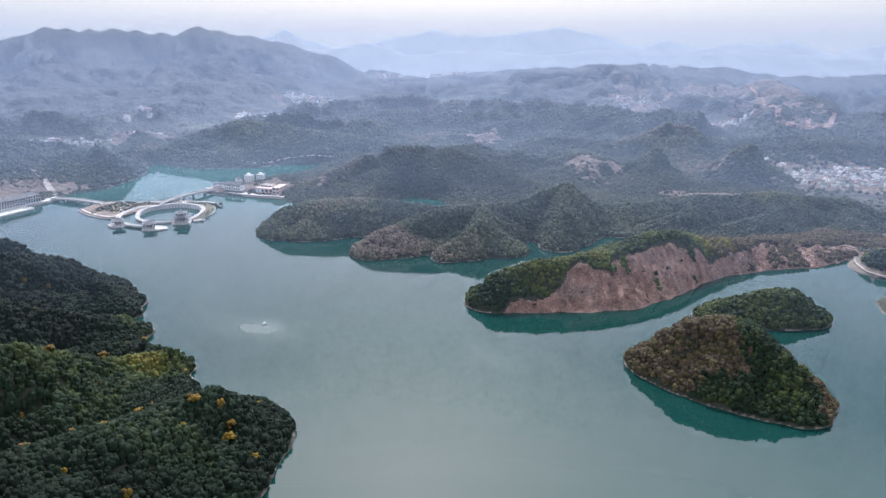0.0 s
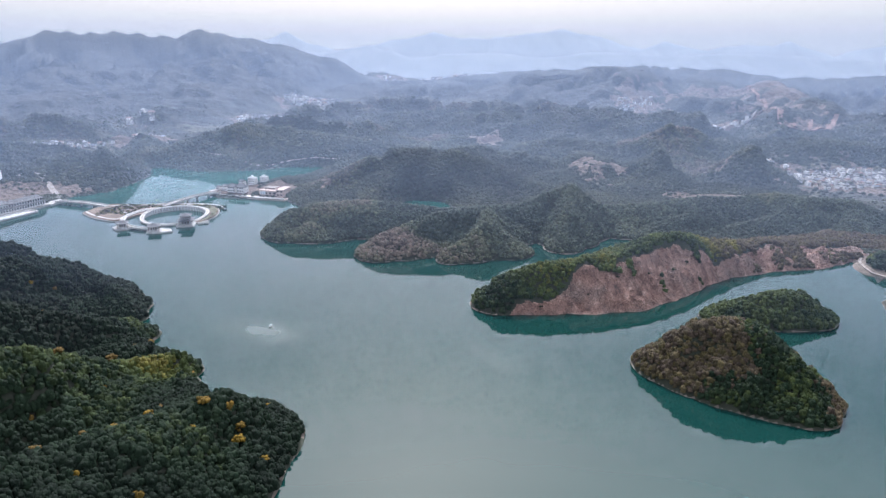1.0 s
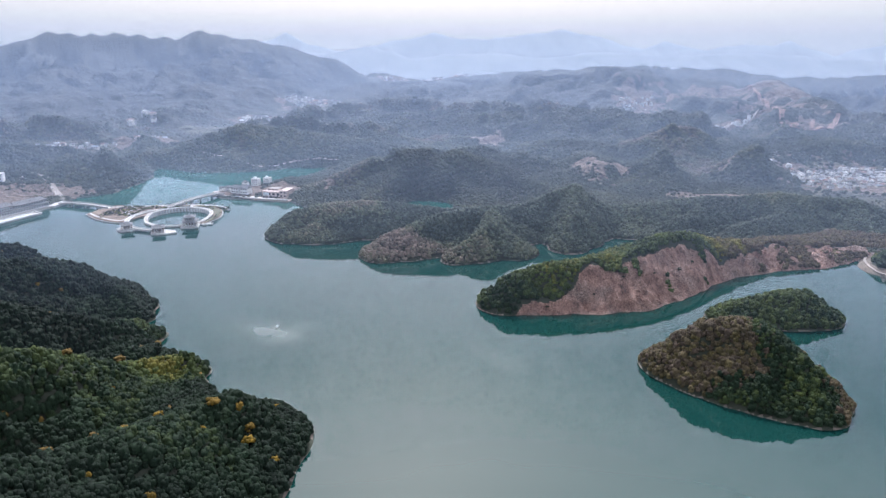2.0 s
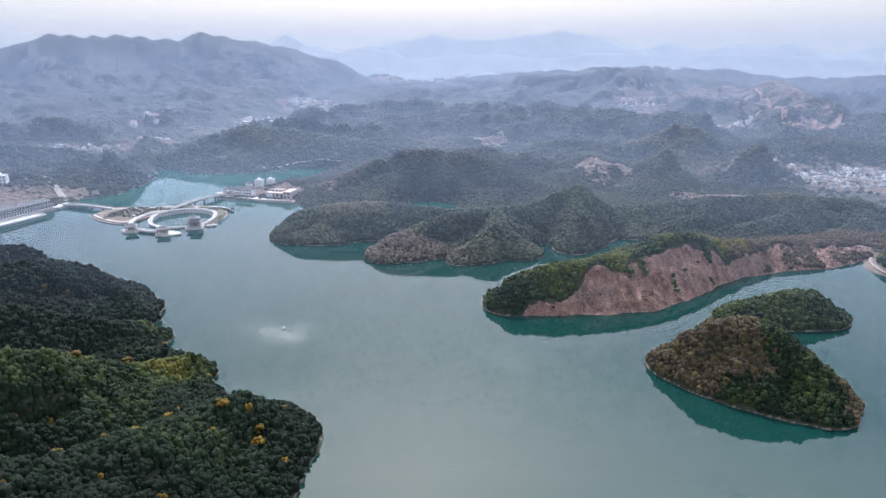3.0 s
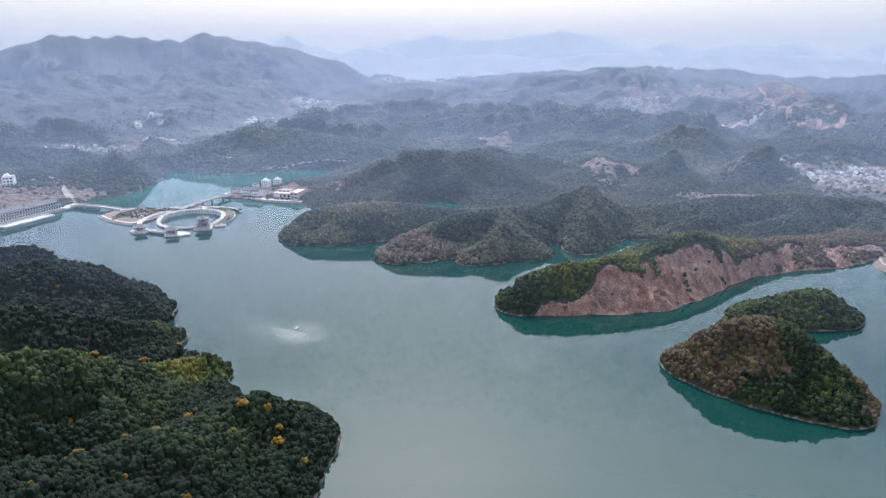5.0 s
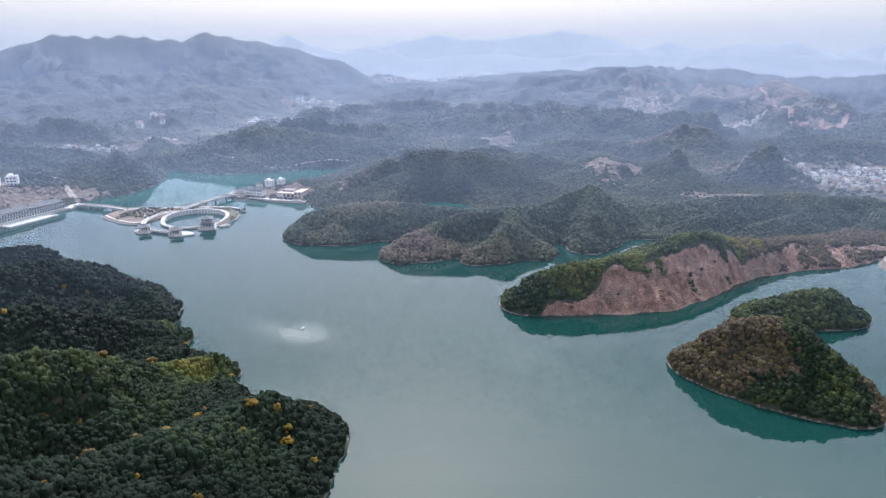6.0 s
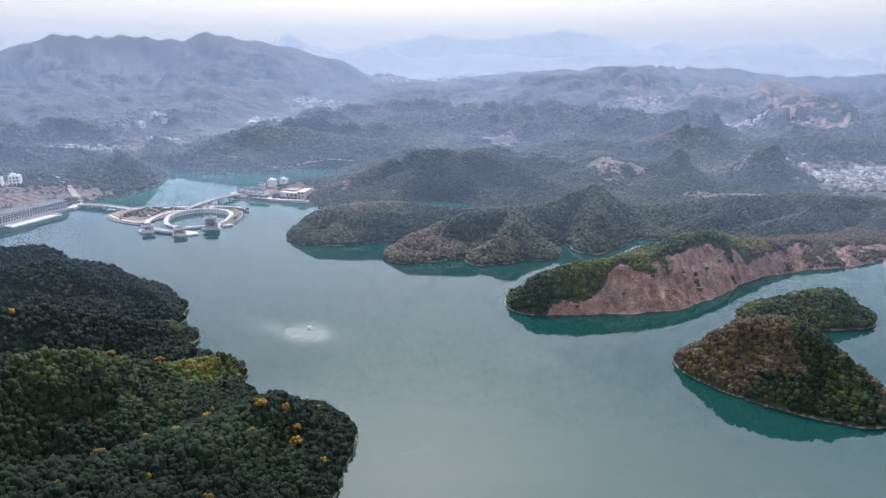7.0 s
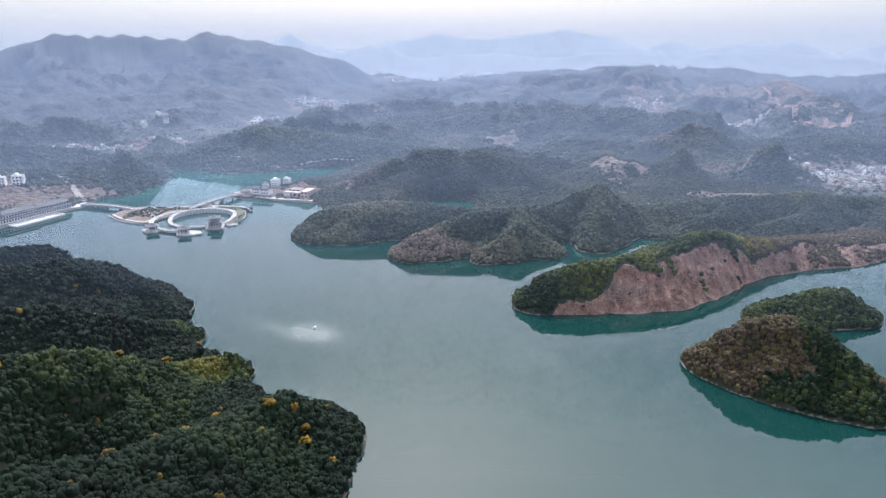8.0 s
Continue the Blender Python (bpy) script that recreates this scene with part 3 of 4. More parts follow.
def tint_near(x, y, z, rs):
    t = 0.14 + 0.18 * vnoise(x, y, 35, 41, 3) + 0.14 * (rs.rand(len(x)) - 0.5) - 0.05 * smooth(395, 430, y)
    bamboo = np.exp(-(((x + 183) / 32) ** 2 + ((y - 368) / 19) ** 2)) + 0.9 * np.exp(-(((x + 230) / 27) ** 2 + ((y - 425) / 14) ** 2)) + 0.6 * np.exp(-(((x + 240) / 40) ** 2 + ((y - 318) / 24) ** 2))
    t = t + bamboo * (0.32 + 0.14 * rs.rand(len(x)))
    return np.where(rs.rand(len(x)) < 0.006, 0.84 + 0.1 * rs.rand(len(x)), np.clip(t, 0.02, 0.68))


def tint_island(x, y, z, rs):
    brown = smooth(0.15, 0.75, (158 - x) / 45 + (y - 352) / 30 + 0.6 * vnoise(x, y, 22, 43, 3))
    brown = np.maximum(brown, 0.9 * smooth(192, 204, x))
    g = 0.36 + 0.16 * vnoise(x, y, 18, 44, 3) + 0.2 * (rs.rand(len(x)) - 0.5)
    return np.where(rs.rand(len(x)) < brown, 0.76 + 0.05 * (rs.rand(len(x)) - 0.5), np.clip(g, 0, 0.6))


def tint_dark(x, y, z, rs):
    t = 0.26 + 0.22 * vnoise(x, y, 60, 45, 4) + 0.16 * (rs.rand(len(x)) - 0.5)
    return np.clip(t + 0.34 * smooth(0.15, 0.6, vnoise(x, y, 110, 46, 4)), 0, 0.8)


def tint_pen(x, y, z, rs):
    t = 0.40 + 0.2 * vnoise(x, y, 40, 47, 4) + 0.16 * (rs.rand(len(x)) - 0.5)
    east = smooth(190, 235, x + 20 * vnoise(x, y, 30, 48, 3))
    return np.clip(t * (1 - east) + (0.77 + 0.06 * (rs.rand(len(x)) - 0.5)) * east, 0, 0.8)


woods_on(NEAR, 11, 2.3, MEDIUM, tint_near, "dense dark evergreen woods with olive bamboo and autumn yellow", lambda x, y: (x > -0.72 * y - 54), size=1.75, tall=1.1)
woods_on(LARGE_ISLAND, 12, 2.0, FINE, tint_island, "dense island trees, bare brown above and green below", size=1.7, tall=1.1)
woods_on(SMALL_ISLAND, 13, 2.4, MEDIUM, lambda x, y, z, rs: 0.36 + 0.1 * vnoise(x, y, 25, 51, 3) + 0.16 * (rs.rand(len(x)) - 0.5), "dense dark green trees over a small island", size=1.7, tall=1.1)
woods_on(ISLET, 14, 3.4, MEDIUM, tint_dark, "scrubby trees in the middle of a low islet", lambda x, y: (spurs(x, y, ISLET, 14) > 3.2))
woods_on(KNOLL, 17, 2.7, MEDIUM, tint_dark, "dark trees on top of the knoll", lambda x, y: spurs(x, y, KNOLL, 17) > 4.5)
woods_on(PENINSULA, 15, 2.5, MEDIUM, tint_pen, "band of dark green trees along the peninsula crest", lambda x, y: (pen_bank(x, y - 2.5) < 0.5) | ((x > 195) & (vnoise(x, y, 16, 49, 3) > 0.2)) | (vnoise(x, y, 13, 50, 3) > 0.72))
woods_on(MIDDLE, 16, 2.35, DOME, tint_dark, "dense dark woods covering the rounded spurs", mat=HAZED_WINTER, size=1.65, tall=1.0)


def woods_mainland():
    """Woods over the mainland hills, coarser with distance."""
    for k, (near, far, gap, tpl) in enumerate(((700, 1000, 3.3, DOME), (1000, 1300, 4.6, DOME), (1300, 1800, 5.6, DOME))):
        x, y = scatter(-0.85 * far, near * 0.7, 0.85 * far, far, gap, 60 + k)
        r = np.hypot(x, y)
        ok = (r >= near) & (r < far) & (np.abs(x) < 0.8 * y + 60)
        x, y = x[ok], y[ok]
        z, b = land(x, y), bare_land(x, y)
        m = spurs(x, y, MIDDLE, 16)
        open_land = vnoise(x, y, 130, 91, 4)
        rs = np.random.RandomState(70 + k)
        thin = rs.rand(len(x)) > 0.9 * smooth(1350, 1780, np.hypot(x, y))
        ok = thin & (z > 1.25) & (b < 0.35) & (m < 0.5) & ((valley_floor(x, y) + 0.25 * open_land < 0.5) | (rs.rand(len(x)) < 0.16))
        ok |= thin & (z > 1.25) & (b >= 0.35) & (rs.rand(len(x)) < 0.16) & (vnoise(x, y, 25, 92, 3) > 0.1) & (np.hypot(x + 308, y - 890) > 60) & (np.hypot(x + 240, y - 860) > 60) & (x > -505)
        x, y, z = x[ok], y[ok], z[ok]
        s = gap * (1.45 if far < 1500 else 1.15) * (0.7 + 0.6 * rs.rand(len(x)))
        forest("woods", x, y, z - 0.2 * gap, s, tint_dark(x, y, z, rs), tpl, FAR_LEAVES, 80 + k, "dark mixed winter woods over distant hills", 0.9)


woods_mainland()


def rubble():
    """Loose stones, stumps and felled brush over the stripped bank."""
    x, y = scatter(15, 440, 390, 660, 1.1, 33)
    rs = np.random.RandomState(34)
    z, b = spurs(x, y, PENINSULA, 15), pen_bank(x, y)
    rough = 4.2 * vnoise(x, y, 17, 18, 5, 0.62) + 2.6 * vnoise(0.8 * x + 0.6 * y, 0.2 * y - 0.15 * x, 6, 20, 3)
    ok = (b > 0.6) & (z > 0.3) & (vnoise(x, y, 9, 35, 3) + 0.7 * (rs.rand(len(x)) - 0.5) > -0.05)
    x, y, z = x[ok], y[ok], (z + b * np.clip(z, 0, 6) / 6 * rough)[ok]
    s = 0.6 + 1.9 * rs.rand(len(x)) ** 3
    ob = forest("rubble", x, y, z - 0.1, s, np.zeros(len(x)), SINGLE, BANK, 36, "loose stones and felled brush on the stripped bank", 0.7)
    ob["category"] = "rubble"


rubble()


# ---- distance ----
def mountain_range(peaks, y0, depth, mat, seed, label):
    """A far range: peaks along a line that runs east, spurs falling to front and back."""
    xs = np.linspace(min(p[0] for p in peaks) - 500, max(p[0] for p in peaks) + 500, 240)
    ys = np.linspace(-1, 1, 40)
    X, S = np.meshgrid(xs, ys, indexing="ij")
    crest = np.zeros(X.shape)
    px, ph = [p[0] for p in peaks], [p[1] for p in peaks]
    crest = np.interp(X, [px[0] - 500, *px, px[-1] + 500], [30, *ph, 30]) + 8 * vnoise(X, 0 * X, 150, seed + 9, 4, 0.5)
    n = vnoise(X, S * depth * 0.6, 210, seed, 5, 0.55)
    fold = 1 - np.abs(vnoise(X, S * depth * 0.35, 170, seed + 4, 4))
    crest = crest * (1 - 0.45 * (1 - fold) * np.minimum(1, 2.2 * np.abs(S)))
    Z = (crest + 6 * n) * (1 - np.abs(S) ** 1.1) * (1 + 0.3 * n * np.abs(S)) + 2
    v = np.stack([X, y0 + S * depth, Z], -1).reshape(-1, 3)
    ob = new("backdrop", mesh_np("backdrop", v, grid_faces(len(xs), len(ys))[:, ::-1], [mat]))
    tagged(ob, label, "mountains", kind="structure")


# the haze in front of both ranges is put into their emission
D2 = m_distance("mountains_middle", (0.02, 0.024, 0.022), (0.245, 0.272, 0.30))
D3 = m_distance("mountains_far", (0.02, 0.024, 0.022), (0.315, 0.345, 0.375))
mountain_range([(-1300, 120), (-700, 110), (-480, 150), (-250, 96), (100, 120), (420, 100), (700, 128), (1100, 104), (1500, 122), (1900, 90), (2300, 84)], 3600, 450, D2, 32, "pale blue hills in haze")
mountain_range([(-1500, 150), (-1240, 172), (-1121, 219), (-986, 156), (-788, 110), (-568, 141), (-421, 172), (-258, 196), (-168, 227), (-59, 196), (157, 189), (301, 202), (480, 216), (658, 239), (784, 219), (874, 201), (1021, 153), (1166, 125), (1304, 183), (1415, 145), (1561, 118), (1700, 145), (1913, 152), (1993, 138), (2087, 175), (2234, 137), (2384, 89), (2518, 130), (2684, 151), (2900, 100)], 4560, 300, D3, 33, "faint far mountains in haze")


def haze_sheet(r, top, dens, a0=-50.0, a1=50.0):
    """An upright translucent sheet, added to stand in for haze over the valleys."""
    th, zz = np.radians(np.linspace(a0, a1, 80)), np.linspace(0, 1, 16)
    T, Z = np.meshgrid(th, zz, indexing="ij")
    R = r * (1 + 0.03 * np.sin(T * 9 + r))
    v = np.stack([R * np.sin(T) - 18, R * np.cos(T), Z * top], -1).reshape(-1, 3)
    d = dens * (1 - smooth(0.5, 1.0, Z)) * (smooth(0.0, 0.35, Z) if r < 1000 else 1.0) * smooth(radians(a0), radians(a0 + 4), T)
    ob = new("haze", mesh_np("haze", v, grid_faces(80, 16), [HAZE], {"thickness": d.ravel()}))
    tagged(ob, "thin blue winter haze over the valleys", "haze", kind="structure")


# sheets standing in for haze, one behind the other, thicker with distance
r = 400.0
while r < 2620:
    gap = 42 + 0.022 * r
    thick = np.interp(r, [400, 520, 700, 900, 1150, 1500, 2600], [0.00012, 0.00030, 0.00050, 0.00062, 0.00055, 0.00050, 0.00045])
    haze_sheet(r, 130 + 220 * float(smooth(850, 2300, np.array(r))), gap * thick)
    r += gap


# ---- the water park: garden island, ring, pavilions, bridges ----
def prism(bm, pts, z0, z1):
    """A flat-topped solid over a plan outline."""
    lo, hi = [bm.verts.new((x, y, z0)) for x, y in pts], [bm.verts.new((x, y, z1)) for x, y in pts]
    bm.faces.new(hi)
    bm.faces.new(lo[::-1])
    for i in range(len(pts)):
        j = (i + 1) % len(pts)
        bm.faces.new((lo[i], lo[j], hi[j], hi[i]))
    return bm


def ribbon(bm, line, width, thick, lift=0.0):
    """A band of even width along a line of (x, y, z), with depth."""
    line = [Vector(p) for p in line]
    rows = []
    for i, p in enumerate(line):
        d = (line[min(i + 1, len(line) - 1)] - line[max(i - 1, 0)])
        s = Vector((-d.y, d.x, 0)).normalized() * width / 2
        up = Vector((0, 0, lift))
        rows.append([bm.verts.new(p + s + up), bm.verts.new(p - s + up), bm.verts.new(p - s + up - Vector((0, 0, thick))), bm.verts.new(p + s + up - Vector((0, 0, thick)))])
    for a, b in zip(rows, rows[1:]):
        for k in range(4):
            bm.faces.new((a[k], a[(k + 1) % 4], b[(k + 1) % 4], b[k]))
    bm.faces.new(rows[0][::-1])
    bm.faces.new(rows[-1])
    return bm


def curve(points, n):
    """A smooth line through a few points."""
    p = [Vector(q) for q in points]
    out = []
    for i in range(len(p) - 1):
        a, b, c, d = p[max(i - 1, 0)], p[i], p[i + 1], p[min(i + 2, len(p) - 1)]
        for k in range(n):
            t = k / n
            out.append(0.5 * (2 * b + (c - a) * t + (2 * a - 5 * b + 4 * c - d) * t * t + (3 * b - a - 3 * c + d) * t ** 3))
    return out + [p[-1]]


def hip_roof(bm, w, d, z0, z1, ridge=0.0, sag=0.35, lip=0.3):
    """A hipped tile roof whose slopes sag and whose corners turn up."""
    rings = []
    for s in (1.0, 0.72, 0.45, 0.2, 0.0):
        z = z0 + (z1 - z0) * ((1 - s) ** (1 + sag))
        a, b = ridge / 2 + (w - ridge) / 2 * s, d / 2 * s
        ring = []
        for cx, cy in ((-1, -1), (0, -1), (1, -1), (1, 0), (1, 1), (0, 1), (-1, 1), (-1, 0)):
            up = lip * s ** 3 * 2 if cx and cy else 0
            ring.append(bm.verts.new((cx * a, cy * max(b, 0.05), z + up)))
        rings.append(ring)
    for p, q in zip(rings, rings[1:]):
        for k in range(8):
            bm.faces.new((p[k], p[(k + 1) % 8], q[(k + 1) % 8], q[k]))
    bm.faces.new(rings[-1])
    under = [bm.verts.new((v.co.x, v.co.y, v.co.z - 0.35)) for v in rings[0]]
    for k in range(8):
        bm.faces.new((under[k], under[(k + 1) % 8], rings[0][(k + 1) % 8], rings[0][k]))
    bm.faces.new(under[::-1])
    return bm


def pavilion(x, y, rz, w, storeys, label):
    """A waterside pavilion: stone base, columns, white walls and upturned grey roofs."""
    ob = thing("pavilion", label, "pavilion", x, y, 0, rz, "pavilions by the ring")
    part("base", box(bmesh.new(), -w * 0.62, -w * 0.62, -3, w * 0.62, w * 0.62, 1.6, 0.12), PALE, ob, "pale stone base in the water")
    part("plinth", box(bmesh.new(), -w * 0.5, -w * 0.5, 1.6, w * 0.5, w * 0.5, 2.2, 0.08), CONCRETE, ob)
    z, k = 2.2, w * 0.42
    for s in range(storeys):
        h = 4.2 - 0.5 * s
        part("wall", box(bmesh.new(), -k * 0.72, -k * 0.72, z, k * 0.72, k * 0.72, z + h, 0.05), WHITE, ob)
        for i in range(4):
            for j in range(3):
                o = (-0.45 + 0.45 * j) * k
                bm = box(bmesh.new(), o - k * 0.13, -k * 0.72 - 0.06, z + 0.8, o + k * 0.13, -k * 0.72 + 0.1, z + h - 0.9)
                bmesh.ops.rotate(bm, verts=bm.verts, cent=(0, 0, 0), matrix=Matrix.Rotation(i * math.pi / 2, 3, "Z"))
                part("window", bm, ROOF_TIMBER, ob)
        for i in range(12):
            side, o = divmod(i, 3)
            bm = bmesh.new()
            bmesh.ops.create_cone(bm, cap_ends=True, segments=8, radius1=0.28, radius2=0.24, depth=h)
            bmesh.ops.translate(bm, verts=bm.verts, vec=(-k + o * k * 2 / 3, -k, z + h / 2))
            bmesh.ops.rotate(bm, verts=bm.verts, cent=(0, 0, 0), matrix=Matrix.Rotation(side * math.pi / 2, 3, "Z"))
            part("column", bm, ROOF_TIMBER if storeys == 1 else PALE, ob)
        last = s == storeys - 1
        roof = part("roof", hip_roof(bmesh.new(), k * 2.7, k * 2.7, z + h, z + h + (3.0 if last else 1.5), 0.0 if storeys > 1 else k * 0.8, 0.35, 0.45), TILE, ob, "upturned grey tile roof")
        z, k = z + h + (1.2 if not last else 3.0), k * 0.74
    bm = bmesh.new()
    bmesh.ops.create_cone(bm, cap_ends=True, segments=8, radius1=0.35, radius2=0.06, depth=1.4)
    bmesh.ops.translate(bm, verts=bm.verts, vec=(0, 0, z + 0.6))
    part("finial", bm, STEEL, roof)
    return ob


RING = (-328.0, 748.0)


def ring_gallery():
    """The round gallery: a broad pale walk that rises towards the back, with pilasters on its inner face."""
    ob = thing("ring_gallery", "pale stone ring-shaped gallery walk standing in water", "gallery", RING[0], RING[1])
    n, prof = 144, []
    height = lambda a: 1.3 + 3.4 * float(smooth(-0.75, 0.35, np.array(math.sin(a))))
    bm = bmesh.new()
    for i in range(n):
        a = 2 * math.pi * i / n
        h = height(a)
        c, s = math.cos(a), math.sin(a)
        prof.append([bm.verts.new((r * c, r * s, z)) for r, z in ((33.4, -3), (33.4, h), (37.2, h), (37.2, -3))])
    for i in range(n):
        p, q = prof[i], prof[(i + 1) % n]
        for k in range(3):
            bm.faces.new((p[k], q[k], q[k + 1], p[k + 1]))
    part("walk", bm, STONE, ob)
    for r0, name in ((33.3, "inner_parapet"), (36.9, "outer_parapet")):
        bm, prof = bmesh.new(), []
        for i in range(n):
            a = 2 * math.pi * i / n
            h, c, s = height(a), math.cos(a), math.sin(a)
            prof.append([bm.verts.new((r * c, r * s, z)) for r, z in ((r0, h), (r0, h + 0.6), (r0 + 0.4, h + 0.6), (r0 + 0.4, h))])
        for i in range(n):
            p, q = prof[i], prof[(i + 1) % n]
            for k in range(3):
                bm.faces.new((p[k], q[k], q[k + 1], p[k + 1]))
        part(name, bm, WHITE, ob)
    for i in range(44):
        a = math.pi * (i + 0.5) / 44 * 1.5 - math.pi * 0.25
        h = height(a)
        if h < 2.5:
            continue
        bm = box(bmesh.new(), 32.7, -0.45, -1, 33.5, 0.45, h - 0.3)
        bmesh.ops.rotate(bm, verts=bm.verts, cent=(0, 0, 0), matrix=Matrix.Rotation(a, 3, "Z"))
        part("pilaster", bm, WHITE, ob)
        # a solid grey strip stands in for the shade between two pilasters
        bm = box(bmesh.new(), 33.15, 0.55, 0.6, 33.5, 1.6, h - 0.9)
        bmesh.ops.rotate(bm, verts=bm.verts, cent=(0, 0, 0), matrix=Matrix.Rotation(a, 3, "Z"))
        part("recess", bm, STEEL, ob, "raised grey strip imitating a shaded opening between pilasters")


ring_gallery()


def arc_walk():
    ob = thing("curved_walkway", "white curved stone walkway over the water", "walkway")
    line = [(-330.5 + 51 * math.cos(a), 744 + 51 * math.sin(a), 2.2) for a in np.radians(np.linspace(142, 272, 40))]
    part("deck", ribbon(bmesh.new(), line, 4.6, 1.1), PALE, ob)
    for o, nm in ((2.2, "parapet"), (-2.2, "parapet")):
        side = [(-330.5 + (51 + o) * math.cos(a), 744 + (51 + o) * math.sin(a), 3.1) for a in np.radians(np.linspace(142, 272, 40))]
        part(nm, ribbon(bmesh.new(), side, 0.35, 0.9), WHITE, ob)
    for a in np.radians(np.linspace(150, 270, 13)):
        bm = bmesh.new()
        bmesh.ops.create_cone(bm, cap_ends=True, segments=10, radius1=0.7, radius2=0.7, depth=6)
        bmesh.ops.translate(bm, verts=bm.verts, vec=(-330.5 + 51 * math.cos(a), 744 + 51 * math.sin(a), -1.8))
        part("pier", bm, CONCRETE, ob)


arc_walk()


def garden_island():
    """The low planted island round the ring."""
    outline = curve([(-443, 761, 0), (-423, 742, 0), (-402, 730, 0), (-388, 726, 0), (-380, 734, 0), (-374, 750, 0), (-362, 766, 0), (-345, 782, 0), (-315, 783, 0), (-297, 770, 0), (-291, 750, 0), (-297, 727, 0), (-291, 725, 0), (-286, 738, 0), (-283, 758, 0), (-291, 787, 0), (-311, 805, 0), (-350, 814, 0), (-384, 805, 0), (-412, 804, 0), (-434, 800, 0), (-443, 761, 0)], 4)[:-1]
    ob = thing("garden_island", "low planted island of brown soil with pale paths", "island")
    pts = [(p.x, p.y) for p in outline]
    cx, cy = sum(p[0] for p in pts) / len(pts), sum(p[1] for p in pts) / len(pts)
    part("rim", prism(bmesh.new(), pts, -4, 1.0), CONCRETE, ob, "pale stone rim at the waterline")
    part("soil", prism(bmesh.new(), [(cx + (x - cx) * 0.985, cy + (y - cy) * 0.97) for x, y in pts], 0.5, 1.7), SOIL, ob, "bare brown planted soil")
    part("lawn", prism(bmesh.new(), [(-292, 729), (-287, 740), (-284.5, 758), (-292, 784), (-311, 802), (-326, 806), (-318, 796), (-300, 780), (-289.5, 758), (-292, 742)], 0.6, 1.95), LAWN, ob, "yellow green lawn strip")
    for line in (
        [(-439.5, 764), (-423.5, 749), (-402.5, 736), (-387.5, 733), (-385.5, 754), (-399.5, 769), (-395.5, 787), (-407.5, 799)],
        [(-381.5, 769), (-367.5, 784), (-355.5, 789), (-359.5, 801)],
        [(-427.5, 794), (-397.5, 797), (-367.5, 805), (-327.5, 809), (-299.5, 803), (-283.5, 787)],
        [(-365.5, 773), (-349.5, 783), (-337.5, 799), (-322.5, 801), (-313.5, 809)],
        [(-347.5, 799), (-332.5, 806), (-337.5, 812)],
    ):
        part("path", ribbon(bmesh.new(), curve([(x, y, 1.9) for x, y in line], 5), 2.4, 0.5), PALE, ob)


garden_island()


def shrubs():
    """Low planting on the garden island and the bare slopes by the hall."""
    rs = np.random.RandomState(5)
    x, y = rs.uniform(-440, -284, 2400), rs.uniform(728, 812, 2400)
    ring = np.hypot(x - RING[0], y - RING[1]) > 39
    ok = ring & (y > 812 - 2.0 * (x + 440) * (x < -415) - 60) & ((y > 786) | (x < -383)) & (y < 800) & (x > -426 + 0.4 * np.abs(y - 765)) & (y > 752 - 0.9 * (x + 426))
    x, y = x[ok][:620], y[ok][:620]
    forest("shrubs", x, y, np.full(len(x), 1.4), rs.uniform(0.9, 2.6, len(x)), rs.uniform(0.05, 0.8, len(x)), SINGLE, LEAVES, 6, "low dark shrubs planted over brown soil")
    x, y = rs.uniform(-640, -515, 700), rs.uniform(770, 905, 700)
    z = land(x, y)
    n = vnoise(x, y, 30, 8, 3)
    ok = (n > 0.1) & (z > 2) & (x - 0.41 * y < -858)
    x, y, z = x[ok], y[ok], z[ok]
    forest("shrubs", x, y, z, rs.uniform(1.2, 3.4, len(x)), rs.uniform(0.2, 0.8, len(x)), SINGLE, HAZED_WINTER, 7, "scrub on the bare slope behind the hall")


shrubs()
pavilion(-365.5, 699, 28, 11.5, 1, "single-storey grey-roofed pavilion on a stone base")
pavilion(-327, 689, 20, 12.0, 1, "grey-roofed pavilion with dark columns on a pier")
pavilion(-303, 716, 12, 15.0, 2, "two-storey white pavilion with upturned grey roofs")


def landing(pts, label):
    ob = thing("landing_stage", label, "landing stage")
    part("deck", prism(bmesh.new(), pts, -3, 1.2), PALE, ob)
    c = Vector((sum(p[0] for p in pts) / len(pts), sum(p[1] for p in pts) / len(pts)))
    inner = [tuple(c + (Vector(p) - c) * 0.93) for p in pts]
    part("kerb", ribbon(bmesh.new(), [(*p, 1.7) for p in (*inner, inner[0])], 0.5, 0.55), WHITE, ob)


landing([(-333.5, 687), (-325.5, 680), (-316, 682), (-307, 688), (-311, 695), (-320, 699), (-331.5, 698)], "pointed white stone landing stage in the water")
landing([(-377.5, 700), (-371.5, 692), (-358.5, 692), (-355.5, 701), (-362.5, 708), (-373.5, 707)], "white stone landing stage under a pavilion")
for bx, by in ((-289, 722), (-284, 725)):
    landing([(bx - 2.6, by - 3), (bx + 2.6, by - 2), (bx + 2.6, by + 2), (bx - 2.6, by + 2)], "small square mooring stage beside the ring")


